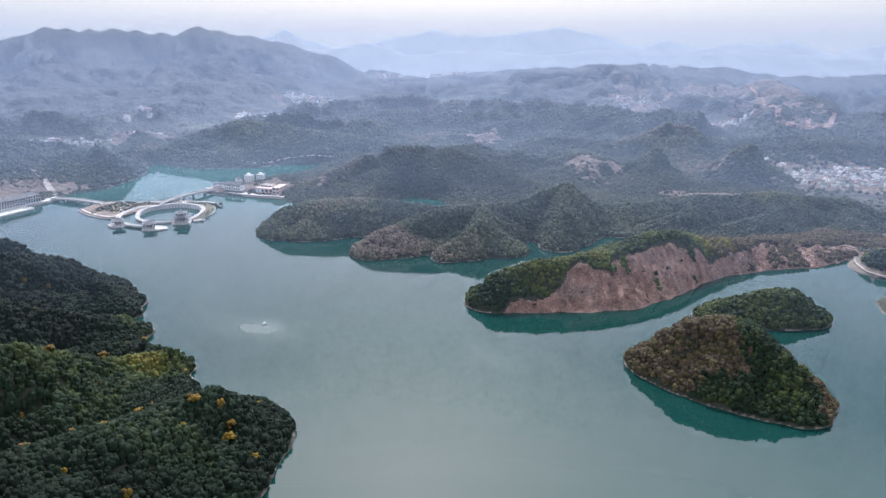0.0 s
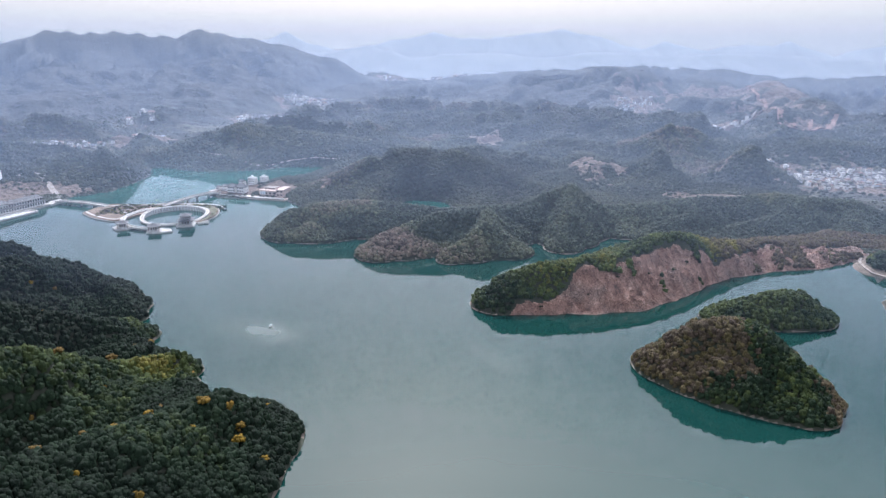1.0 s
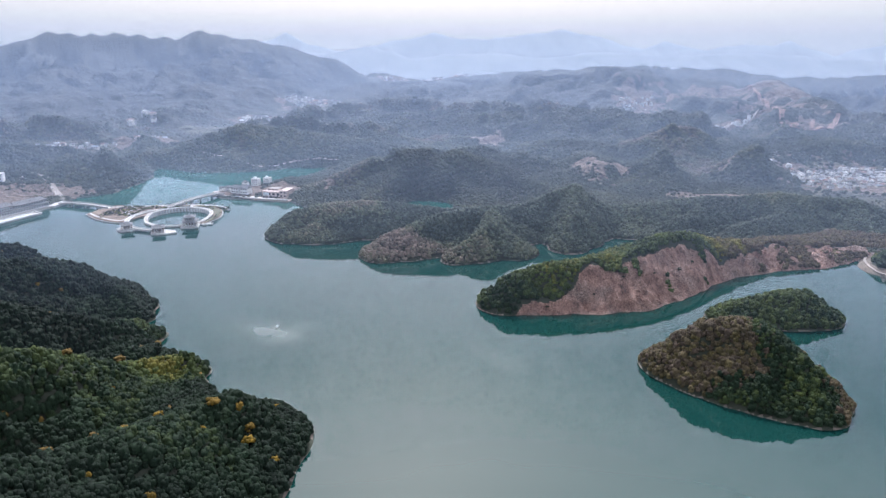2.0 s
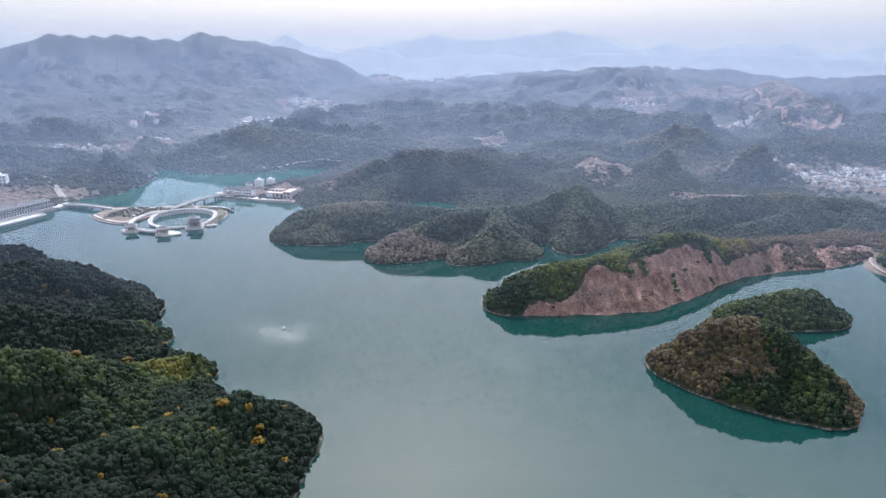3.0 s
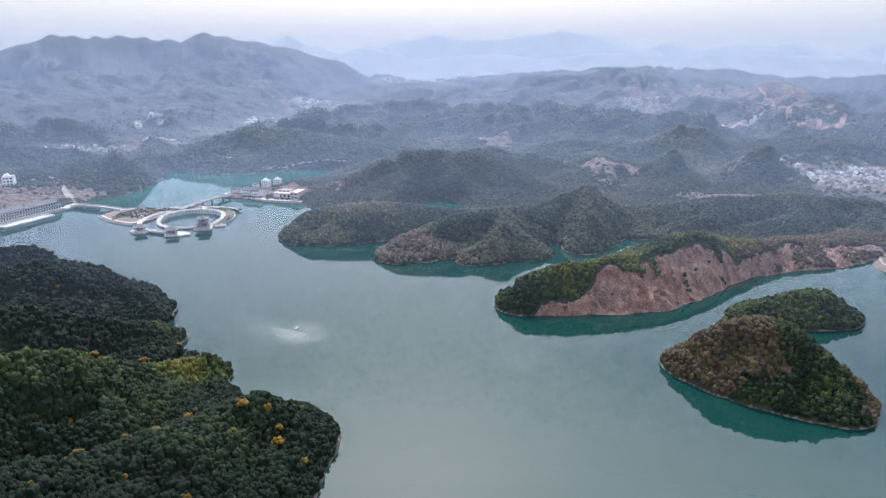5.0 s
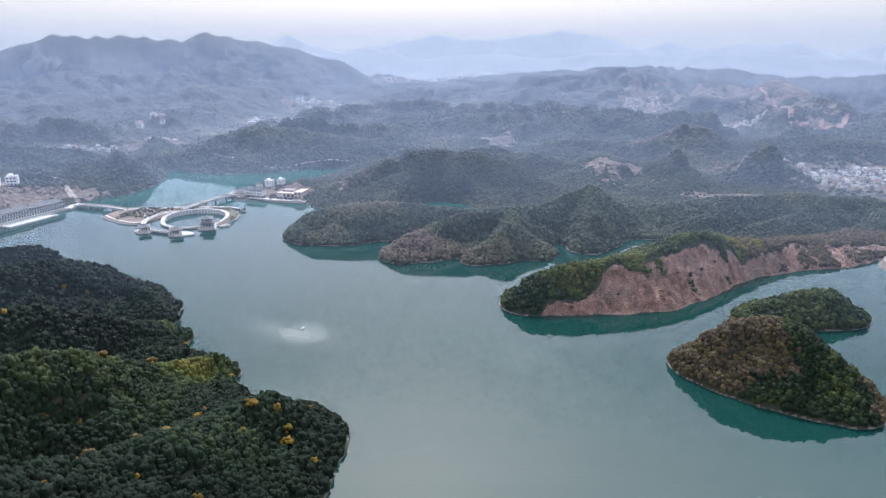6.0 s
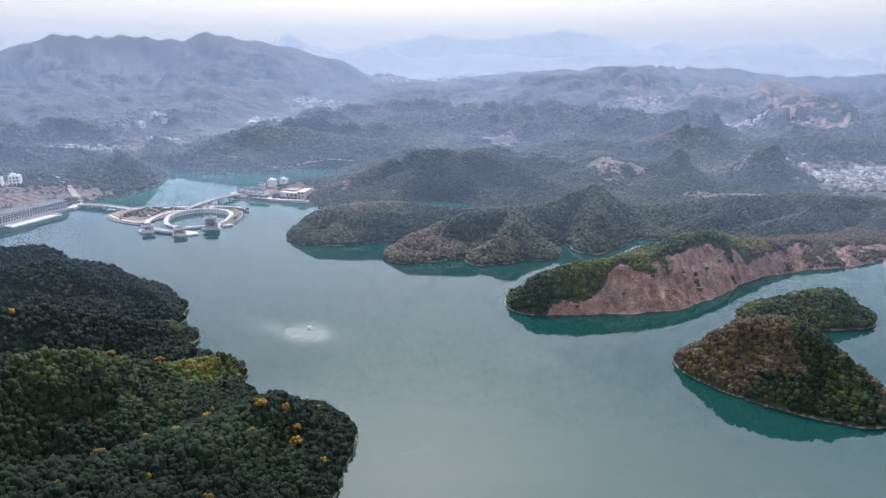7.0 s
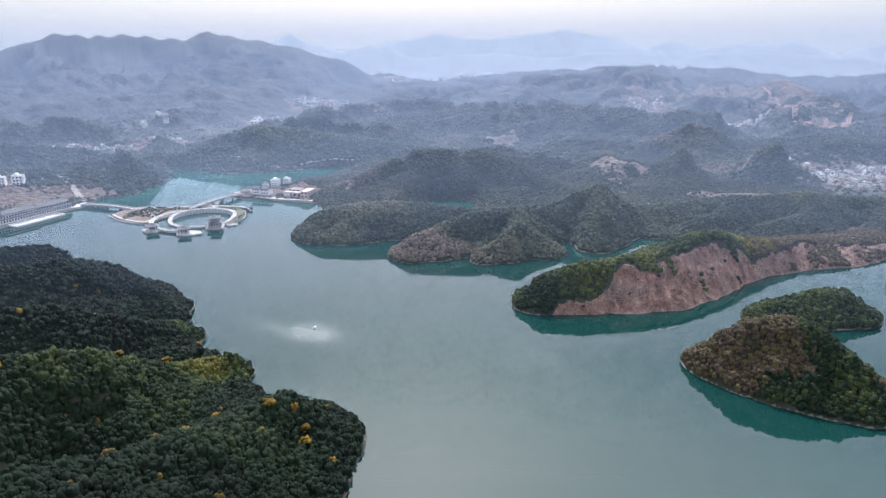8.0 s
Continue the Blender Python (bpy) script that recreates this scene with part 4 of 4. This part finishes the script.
def bridge(x0, y0, z0, x1, y1, z1, rise, width, piers, label):
    """A gently arched road bridge with solid parapets."""
    ob = thing("bridge", label, "bridge")
    a, b = Vector((x0, y0, z0)), Vector((x1, y1, z1))
    line = [a.lerp(b, t) + Vector((0, 0, rise * math.sin(math.pi * t))) for t in np.linspace(0, 1, 25)]
    side = (b - a).cross(Vector((0, 0, 1))).normalized()
    part("deck", ribbon(bmesh.new(), line, width, 1.1), CONCRETE, ob)
    for s in (1, -1):
        part("parapet", ribbon(bmesh.new(), [p + side * s * (width / 2 - 0.2) + Vector((0, 0, 1.2)) for p in line], 0.4, 1.9), PALE, ob)
    for k in range(piers):
        p = line[round((k + 1) * 24 / (piers + 1))]
        part("pier", box(bmesh.new(), p.x - 1.0, p.y - 1.8, -5, p.x + 1.0, p.y + 1.8, p.z - 1.05, 0.1), CONCRETE, ob)


bridge(-499.5, 809, 3.0, -428, 790, 2.2, 1.5, 7.5, 3, "pale low-arched road bridge to the island")
bridge(-359.5, 791, 2.2, -318, 868, 3.4, 2.4, 7.5, 4, "long pale arched road bridge with solid parapets")


def waterside_hall():
    """The long two-storey hall with grey roofs and a quay in front."""
    ang = math.degrees(math.atan2(84, 34))
    ob = thing("waterside_hall", "long white hall with grey tiled roofs on a quay", "hall", -534.5, 737, 0, ang)
    ob.scale = (1, 1.1, 1.3)
    part("foundation", box(bmesh.new(), -72, -8.5, -5, 66, 10, 2.2, 0.1), STONE, ob)
    part("lower_wall", box(bmesh.new(), -70, -6, 2.2, 64, 8, 5.6, 0.05), WHITE, ob)
    part("upper_wall", box(bmesh.new(), -69, -2.5, 5.6, 63, 7.5, 8.6, 0.05), WHITE, ob)
    part("lower_roof", box(bmesh.new(), -70.8, -7.2, 5.6, 64.8, -2.4, 6.0, 0.1), TILE, ob)
    for x0, x1, z in ((-70, -20, 8.6), (-20, 22, 9.6), (22, 64, 8.6)):
        bm = hip_roof(bmesh.new(), x1 - x0 + 1.6, 13.0, z, z + 2.8, x1 - x0 - 6, 0.15, 0.1)
        bmesh.ops.translate(bm, verts=bm.verts, vec=((x0 + x1) / 2, 2.4, 0))
        part("roof", bm, TILE, ob)
    part("middle_wall", box(bmesh.new(), -19, -2.7, 8.5, 21, 7.4, 9.7), WHITE, ob)
    for i in range(40):
        x = -67 + i * 3.3
        part("window", box(bmesh.new(), x - 0.9, -6.08, 3.0, x + 0.9, -5.9, 5.0), GLASS, ob)
        part("window", box(bmesh.new(), x - 0.8, -2.6, 6.4, x + 0.8, -2.4, 8.1), GLASS, ob)
    q = thing("quay", "white stone quay terrace along the water", "quay", -534.5, 737, 0, ang)
    part("terrace", box(bmesh.new(), -20, -25, -5, 40, -8.6, 1.1, 0.1), STONE, q)
    part("sunk_court", box(bmesh.new(), -14, -21.5, 0.9, 34, -12, 1.16), STEEL, q, "grey paved court")
    for y0 in (-25.2, -10.4):
        part("parapet", box(bmesh.new(), -20.2, y0, 1.05, 40.2, y0 + 0.8, 2.3, 0.05), WHITE, q)
    for x0 in (-20.2, 39.4):
        part("parapet", box(bmesh.new(), x0, -24.4, 1.05, x0 + 0.8, -10.5, 2.3, 0.05), WHITE, q)


waterside_hall()
p = thing("forecourt", "pale paved forecourt at the bridge head", "forecourt")
part("paving", prism(bmesh.new(), [(-516, 795), (-498, 795), (-494, 817), (-508, 825), (-518, 817)], -3, 2.6), PALE, p)


def block(ob, name, x0, y0, z0, x1, y1, z1, mat, rows=0, cols=0, glass=GLASS):
    """A building block with recessed windows on its lake side."""
    part(name, box(bmesh.new(), x0, y0, z0, x1, y1, z1, 0.08), mat, ob)
    for r in range(rows):
        for c in range(cols):
            x, z = x0 + (c + 0.5) * (x1 - x0) / cols, z0 + (r + 0.35) * (z1 - z0) / max(rows, 1)
            w, h = (x1 - x0) / cols * 0.28, (z1 - z0) / rows * 0.42
            part("window", box(bmesh.new(), x - w, y0 - 0.08, z, x + w, y0 + 0.1, z + h), glass, ob)


def visitor_centre():
    ob = thing("visitor_centre", "flat-roofed pinkish stone building on the quay", "building", -243, 857, 0, -14)
    part("podium", box(bmesh.new(), -19, -12, -4, 20, 17, 2.6, 0.1), PINK, ob)
    block(ob, "hall", -17, -7, 2.6, 8, 14, 9.0, PINK, 1, 4)
    block(ob, "tower", 8, -9, 2.6, 18, 12, 11.5, PINK, 2, 2)
    block(ob, "wing", -14, 1, 9.0, 2, 13, 11.2, PINK, 1, 3)
    part("screen", box(bmesh.new(), -16, -7.2, 4.2, -8, -6.9, 8.2), STEEL, ob, "tall dark glazed front")
    part("coping", box(bmesh.new(), -17.3, -7.3, 9.0, 7.9, 0.9, 9.45, 0.05), PINK, ob)
    part("coping", box(bmesh.new(), 7.8, -9.3, 11.5, 18.3, 12.3, 11.95, 0.05), PINK, ob)
    bm = bmesh.new()
    prism(bm, [(-30, -9), (-18, -9), (-18, -4), (-30, -4)], 0.5, 2.6)
    for v in bm.verts:
        if v.co.x < -29 and v.co.z > 1:
            v.co.z = 0.7
    part("ramp", bm, PALE, ob)
    for x0, y0, x1, y1, z in ((-16.6, -6.6, 7.6, 0.6, 9.0), (8.4, -8.6, 17.6, 11.6, 11.5), (-13.6, 1.4, 1.6, 12.6, 11.2)):
        part("roof", box(bmesh.new(), x0, y0, z, x1, y1, z + 0.2), TRACK, ob, "dull brown flat roof")
    q = thing("quay", "pinkish stone quay wall round the spit", "quay")
    part("wall", prism(bmesh.new(), [(-336.5, 882), (-317.5, 859), (-287.5, 849), (-260.5, 840), (-223.5, 833), (-215.5, 847), (-223.5, 871), (-267.5, 871), (-307.5, 889), (-325.5, 895)], -5, 2.0), PINK, q)
    part("paving", prism(bmesh.new(), [(-332.5, 882), (-316.5, 862), (-287.5, 852), (-260.5, 843), (-226.5, 837), (-220.5, 847), (-227.5, 867), (-269.5, 867), (-305.5, 885), (-323.5, 891)], 1.8, 2.25), PALE, q)
    bm = ribbon(bmesh.new(), [(-336.5, 881, 3.0), (-317.5, 858.5, 3.0), (-287.5, 848.5, 3.0), (-260.5, 839.5, 3.0), (-223.5, 832.5, 3.0)], 0.4, 1.1)
    part("parapet", bm, PALE, q)


visitor_centre()


def house_template(w, d, h, storeys, wall, roofing, label, flat=False):
    """A village house with its walls, roof, windows and door."""
    ob = thing("house", label, "house", 0, 0, 0)
    part("wall", box(bmesh.new(), -w / 2, -d / 2, -4, w / 2, d / 2, h, 0.05), wall, ob)
    if flat:
        part("roof", box(bmesh.new(), -w / 2 - 0.2, -d / 2 - 0.2, h, w / 2 + 0.2, d / 2 + 0.2, h + 0.5, 0.05), roofing, ob)
        part("stair_head", box(bmesh.new(), -w * 0.3, -d * 0.1, h + 0.5, w * 0.05, d * 0.3, h + 2.4, 0.05), wall, ob)
    else:
        part("roof", hip_roof(bmesh.new(), w + 1.2, d + 1.2, h, h + d * 0.3, w * 0.75, 0.08, 0.05), roofing, ob)
    for r in range(storeys):
        for c in range(3):
            x, z = (c - 1) * w * 0.3, (r + 0.35) * h / storeys
            part("window", box(bmesh.new(), x - w * 0.09, -d / 2 - 0.06, z, x + w * 0.09, -d / 2 + 0.1, z + h / storeys * 0.45), GLASS, ob)
    return ob


PLASTER = m_plain("weathered_plaster", (0.66, 0.645, 0.62), 0.8)
RED_TILE = m_plain("faded_red_tiles", (0.20, 0.125, 0.105), 0.75, 2.0)
CREAM = m_plain("cream_plaster", (0.58, 0.52, 0.45), 0.75)
BLUE_ROOF = m_plain("blue_sheet_roof", (0.17, 0.19, 0.22), 0.5)
TEMPLATES = [
    house_template(11, 9, 7.0, 2, PLASTER, TILE, "white two-storey village house with grey tiled roof"),
    house_template(10, 10, 9.0, 3, PLASTER, CONCRETE, "tall white flat-roofed village house", True),
    house_template(13, 8, 5.5, 2, CREAM, RED_TILE, "cream village house with faded red roof"),
    house_template(9, 8, 8.0, 3, PLASTER, TILE, "narrow white three-storey house with grey roof"),
    house_template(18, 10, 5.0, 1, CREAM, BLUE_ROOF, "long low shed with a blue sheet roof"),
]


def village(cx, cy, a, b, count, seed, group, turn=0.0, size=1.0):
    """Houses strewn along a valley floor."""
    rs = np.random.RandomState(seed)
    done, tries = [], 0
    while len(done) < count and tries < count * 30:
        tries += 1
        u, v = rs.uniform(-1, 1), rs.uniform(-1, 1)
        if u * u + v * v > 1:
            continue
        c, s = math.cos(radians(turn)), math.sin(radians(turn))
        x, y = cx + u * a * c - v * b * s, cy + u * a * s + v * b * c
        if any((x - p) ** 2 + (y - q) ** 2 < (13 * size) ** 2 for p, q in done):
            continue
        z = float(land(np.array([x]), np.array([y]))[0])
        if z < 1.5 or z > 40:
            continue
        done.append((x, y))
        k = rs.choice(len(TEMPLATES), p=(0.34, 0.24, 0.15, 0.22, 0.05))
        ob = copy_thing(TEMPLATES[k], pose(x, y, z, 0, 0, rs.normal(turn, 25)) @ Matrix.Scale(size * rs.uniform(0.85, 1.15), 4))
        ob["group"] = group


village(575, 985, 112, 58, 128, 1, "houses of the eastern town", 20, 0.58)
village(470, 1040, 14, 60, 10, 2, "houses of the eastern town", 20, 0.7)
village(-690, 1172, 80, 20, 26, 3, "houses of the western village", 25, 0.65)
village(-583, 1262, 26, 40, 20, 4, "houses by the inlet", 0, 0.7)
village(-473, 1635, 55, 50, 30, 5, "houses of the valley village", 0, 1.0)
village(-430, 2005, 70, 80, 24, 6, "houses of the far village", 0, 1.3)
village(473, 1896, 40, 130, 24, 7, "houses of the upper valley", -20, 0.8)
village(-124, 2950, 200, 130, 18, 8, "houses of the far town", 0, 1.3)
village(620, 1553, 70, 12, 8, 9, "houses along the valley road", 25, 0.8)
village(-720, 1500, 60, 40, 6, 10, "houses of the valley village")
for x, y, rz, k, s in ((-299.5, 871, -20, 0, 1.1), (-286.5, 867, -20, 0, 1.1), (-312.5, 881, -30, 0, 0.8), (-323.5, 885, -35, 0, 0.6), (-293.5, 885, -20, 3, 0.8), (-287.5, 917, -10, 1, 1.0), (-272.5, 921, -10, 1, 0.9), (-299.5, 909, -20, 3, 0.8), (-621.5, 881, 20, 1, 1.35), (-627.5, 855, 20, 1, 1.1)):
    z = float(land(np.array([float(x)]), np.array([float(y)]))[0])
    o = copy_thing(TEMPLATES[k], pose(x, y, max(z, 2.0), 0, 0, rz) @ Matrix.Scale(s, 4))
    o["group"] = "houses by the water park"
for t in TEMPLATES:
    for o in (*t.children_recursive, t):
        bpy.data.objects.remove(o)


# ---- roads and small things ----
def road(points, width, label, mat=TRACK, lift=0.25, height=land):
    ob = thing("road", label, "road")
    line = curve([(x, y, 0) for x, y in points], 8)
    h = height(np.array([p.x for p in line]), np.array([p.y for p in line]))
    part("surface", ribbon(bmesh.new(), [(p.x, p.y, max(float(z), 1.0) + lift) for p, z in zip(line, h)], width, 1.6), mat, ob)


road([(-640, 872), (-614, 886), (-598, 904), (-582, 908), (-563, 894), (-540, 866), (-517, 838), (-501.5, 817)], 5.5, "pale concrete road winding down the bare slope", TRACK, 0.7)
road([(-572, 908), (-548, 880), (-524, 852), (-508, 832)], 3.5, "narrow pale track down the bare slope", TRACK, 0.7)
road([(392, 640), (372, 616), (362, 596), (361, 578), (370, 564), (384, 558)], 2.2, "pale track round the wooded knoll", TRACK, 0.5, lambda x, y: np.maximum(spurs(x, y, KNOLL, 17), 1.8))
road([(430, 690), (410, 660), (392, 640)], 4, "pale track along the bare shore")
road([(540, 1490), (590, 1540), (640, 1560), (700, 1570)], 9, "pale valley road between woods")
road([(-420, 1090), (-330, 1052), (-262, 1082), (-190, 1085)], 5, "pale shore road round the inlet", PINK)
RED_EARTH = m_plain("red_earth", (0.20, 0.125, 0.10), 0.95, 0.15, 0.3, 0.1)
road([(655, 1432), (668, 1404), (662, 1390), (700, 1392), (740, 1404), (765, 1440), (790, 1480)], 15, "red earth bank round a levelled hillside plot", RED_EARTH, 1.2)
road([(700, 1396), (722, 1440)], 8, "red earth bank across a levelled plot", RED_EARTH, 1.2)
road([(660, 1440), (690, 1530), (735, 1680), (762, 1800), (800, 1960), (850, 2150)], 13, "pale earth track climbing the stripped hill", RED_EARTH, 1.0)
road([(440, 1000), (470, 1060), (500, 1120), (470, 1180)], 7, "pale road out of the town")


def boat(x, y, rz):
    ob = thing("boat", "small pale motor boat drifting on the lake", "boat", x, y, 0, rz)
    bm, rows = bmesh.new(), []
    for s in np.linspace(-1, 1, 9):
        w = 0.85 * (1 - max(0, s) ** 2.2) * (1 if s > -0.9 else 0.9) + 0.02
        rows.append([bm.verts.new((2.3 * s, w * k, z)) for k, z in ((-1, 0.62 + 0.15 * s * s), (-0.7, -0.15), (0.7, -0.15), (1, 0.62 + 0.15 * s * s))])
    for p, q in zip(rows, rows[1:]):
        for k in range(3):
            bm.faces.new((p[k], p[k + 1], q[k + 1], q[k]))
        bm.faces.new((p[3], p[0], q[0], q[3]))
    bm.faces.new(rows[0])
    part("hull", bm, CONCRETE, ob)
    ob.scale = (0.75, 0.75, 0.75)
    part("cabin", box(bmesh.new(), -1.0, -0.6, 0.6, 0.6, 0.6, 1.5, 0.08), STEEL, ob)
    part("canopy", box(bmesh.new(), -1.4, -0.75, 1.5, 0.9, 0.75, 1.6, 0.03), STEEL, ob)


boat(-139, 448.5, 65)


# ---- single trees ----
def tree_thing(name, label, seed, h, spread, tint, lobes=16, group=""):
    """A tree of its own: tapered trunk, limbs, and a crown of many clumps."""
    rs = np.random.RandomState(seed)
    ob = thing(name, label, "tree", group=group)
    bm = bmesh.new()
    bmesh.ops.create_cone(bm, cap_ends=True, segments=7, radius1=0.035 * h, radius2=0.012 * h, depth=h * 0.7)
    bmesh.ops.translate(bm, verts=bm.verts, vec=(0, 0, h * 0.33))
    for k in range(4):
        g = bmesh.ops.create_cone(bm, cap_ends=True, segments=5, radius1=0.012 * h, radius2=0.004 * h, depth=h * 0.4)["verts"]
        bmesh.ops.translate(bm, verts=g, vec=(0, 0, h * 0.2))
        bmesh.ops.rotate(bm, verts=g, cent=(0, 0, 0), matrix=Euler((0.8, 0, k * 1.6 + rs.rand())).to_matrix())
        bmesh.ops.translate(bm, verts=g, vec=(0, 0, h * 0.35))
    part("trunk", bm, BARK, ob)
    V, F, n = [], [], 0
    for k in range(lobes):
        v, f = blob(1 if k % 3 else 2, seed * 57 + k, rs.uniform(0.6, 0.9), 0.7)
        a, e, q = rs.rand() * 6.28, rs.uniform(-0.4, 1.4), rs.uniform(0.5, 1.0)
        c = np.array((math.cos(a) * math.cos(e) * spread * 0.5 * q, math.sin(a) * math.cos(e) * spread * 0.5 * q, h * 0.62 + h * 0.3 * math.sin(e) * q))
        V.append(v * spread * rs.uniform(0.12, 0.24) + c)
        F.append(f + n)
        n += len(v)
    V, F = np.concatenate(V), np.concatenate(F)
    o = new("crown", mesh_np("crown", V, F, [LEAVES], {"tint": np.full(len(V), tint)}))
    o.parent = ob
    return ob


YELLOW = [tree_thing("tree", "golden yellow autumn tree among dark evergreens", 500 + i, 6.5, 5.6, 0.85 + 0.03 * i, 20, "autumn trees on the headland") for i in range(3)]
rs = np.random.RandomState(8)
for x, y in ((-186, 250), (-168, 256), (-158, 262), (-110, 283), (-112, 292), (-96, 276), (-128, 290), (-150, 280), (-200, 262), (-205, 352), (-222, 366), (-240, 330), (-196, 376), (-215, 322), (-180, 236)):
    z = float(spurs(np.array([float(x)]), np.array([float(y)]), NEAR, 11)[0])
    copy_thing(YELLOW[rs.randint(3)], pose(x, y, z, 0, 0, rs.uniform(0, 360)) @ Matrix.Scale(rs.uniform(0.75, 1.1), 4))
for t in YELLOW:
    for o in (*t.children_recursive, t):
        bpy.data.objects.remove(o)

SMALL = [tree_thing("tree", "young green park tree planted on the island", 520 + i, 5.0, 3.4, 0.25 + 0.2 * i, 10, "park trees on the island") for i in range(3)]
for k in range(46):
    a = rs.rand()
    if k < 26:
        x, y = -437 + 150 * a, 797 + 14 * math.sin(math.pi * a) + rs.uniform(-3, 5)
    elif k < 36:
        x, y = -287 + 2 * math.sin(a * 3), 733 + 55 * a
    else:
        x, y = rs.uniform(-428, -385), rs.uniform(746, 792)
    copy_thing(SMALL[k % 3], pose(x, y, 1.6, 0, 0, rs.uniform(0, 360)) @ Matrix.Scale(rs.uniform(0.5, 0.95), 4))
for k in range(22):
    a = rs.rand()
    x, y = -332 + 60 * a, 897 + 42 * a + rs.uniform(-4, 2)
    z = float(land(np.array([x]), np.array([y]))[0])
    o = copy_thing(SMALL[k % 3], pose(x, y, max(z, 0.8), 0, 0, rs.uniform(0, 360)) @ Matrix.Scale(rs.uniform(0.6, 1.0), 4))
    o["label"], o["group"] = "young tree along the spit shore", "trees along the spit"
for x, y, s in ((172, 532, 1.0), (186, 545, 0.8), (120, 505, 0.7), (58, 480, 0.7), (95, 492, 0.6), (148, 520, 0.6)):
    z = float(spurs(np.array([float(x)]), np.array([float(y)]), PENINSULA, 15)[0])
    o = copy_thing(SMALL[0], pose(x, y, z - 0.5, 0, 0, 40 * x) @ Matrix.Scale(s * 1.2, 4))
    o["label"], o["group"] = "lone dark tree on the stripped bank", "trees on the bank"
for t in SMALL:
    for o in (*t.children_recursive, t):
        bpy.data.objects.remove(o)
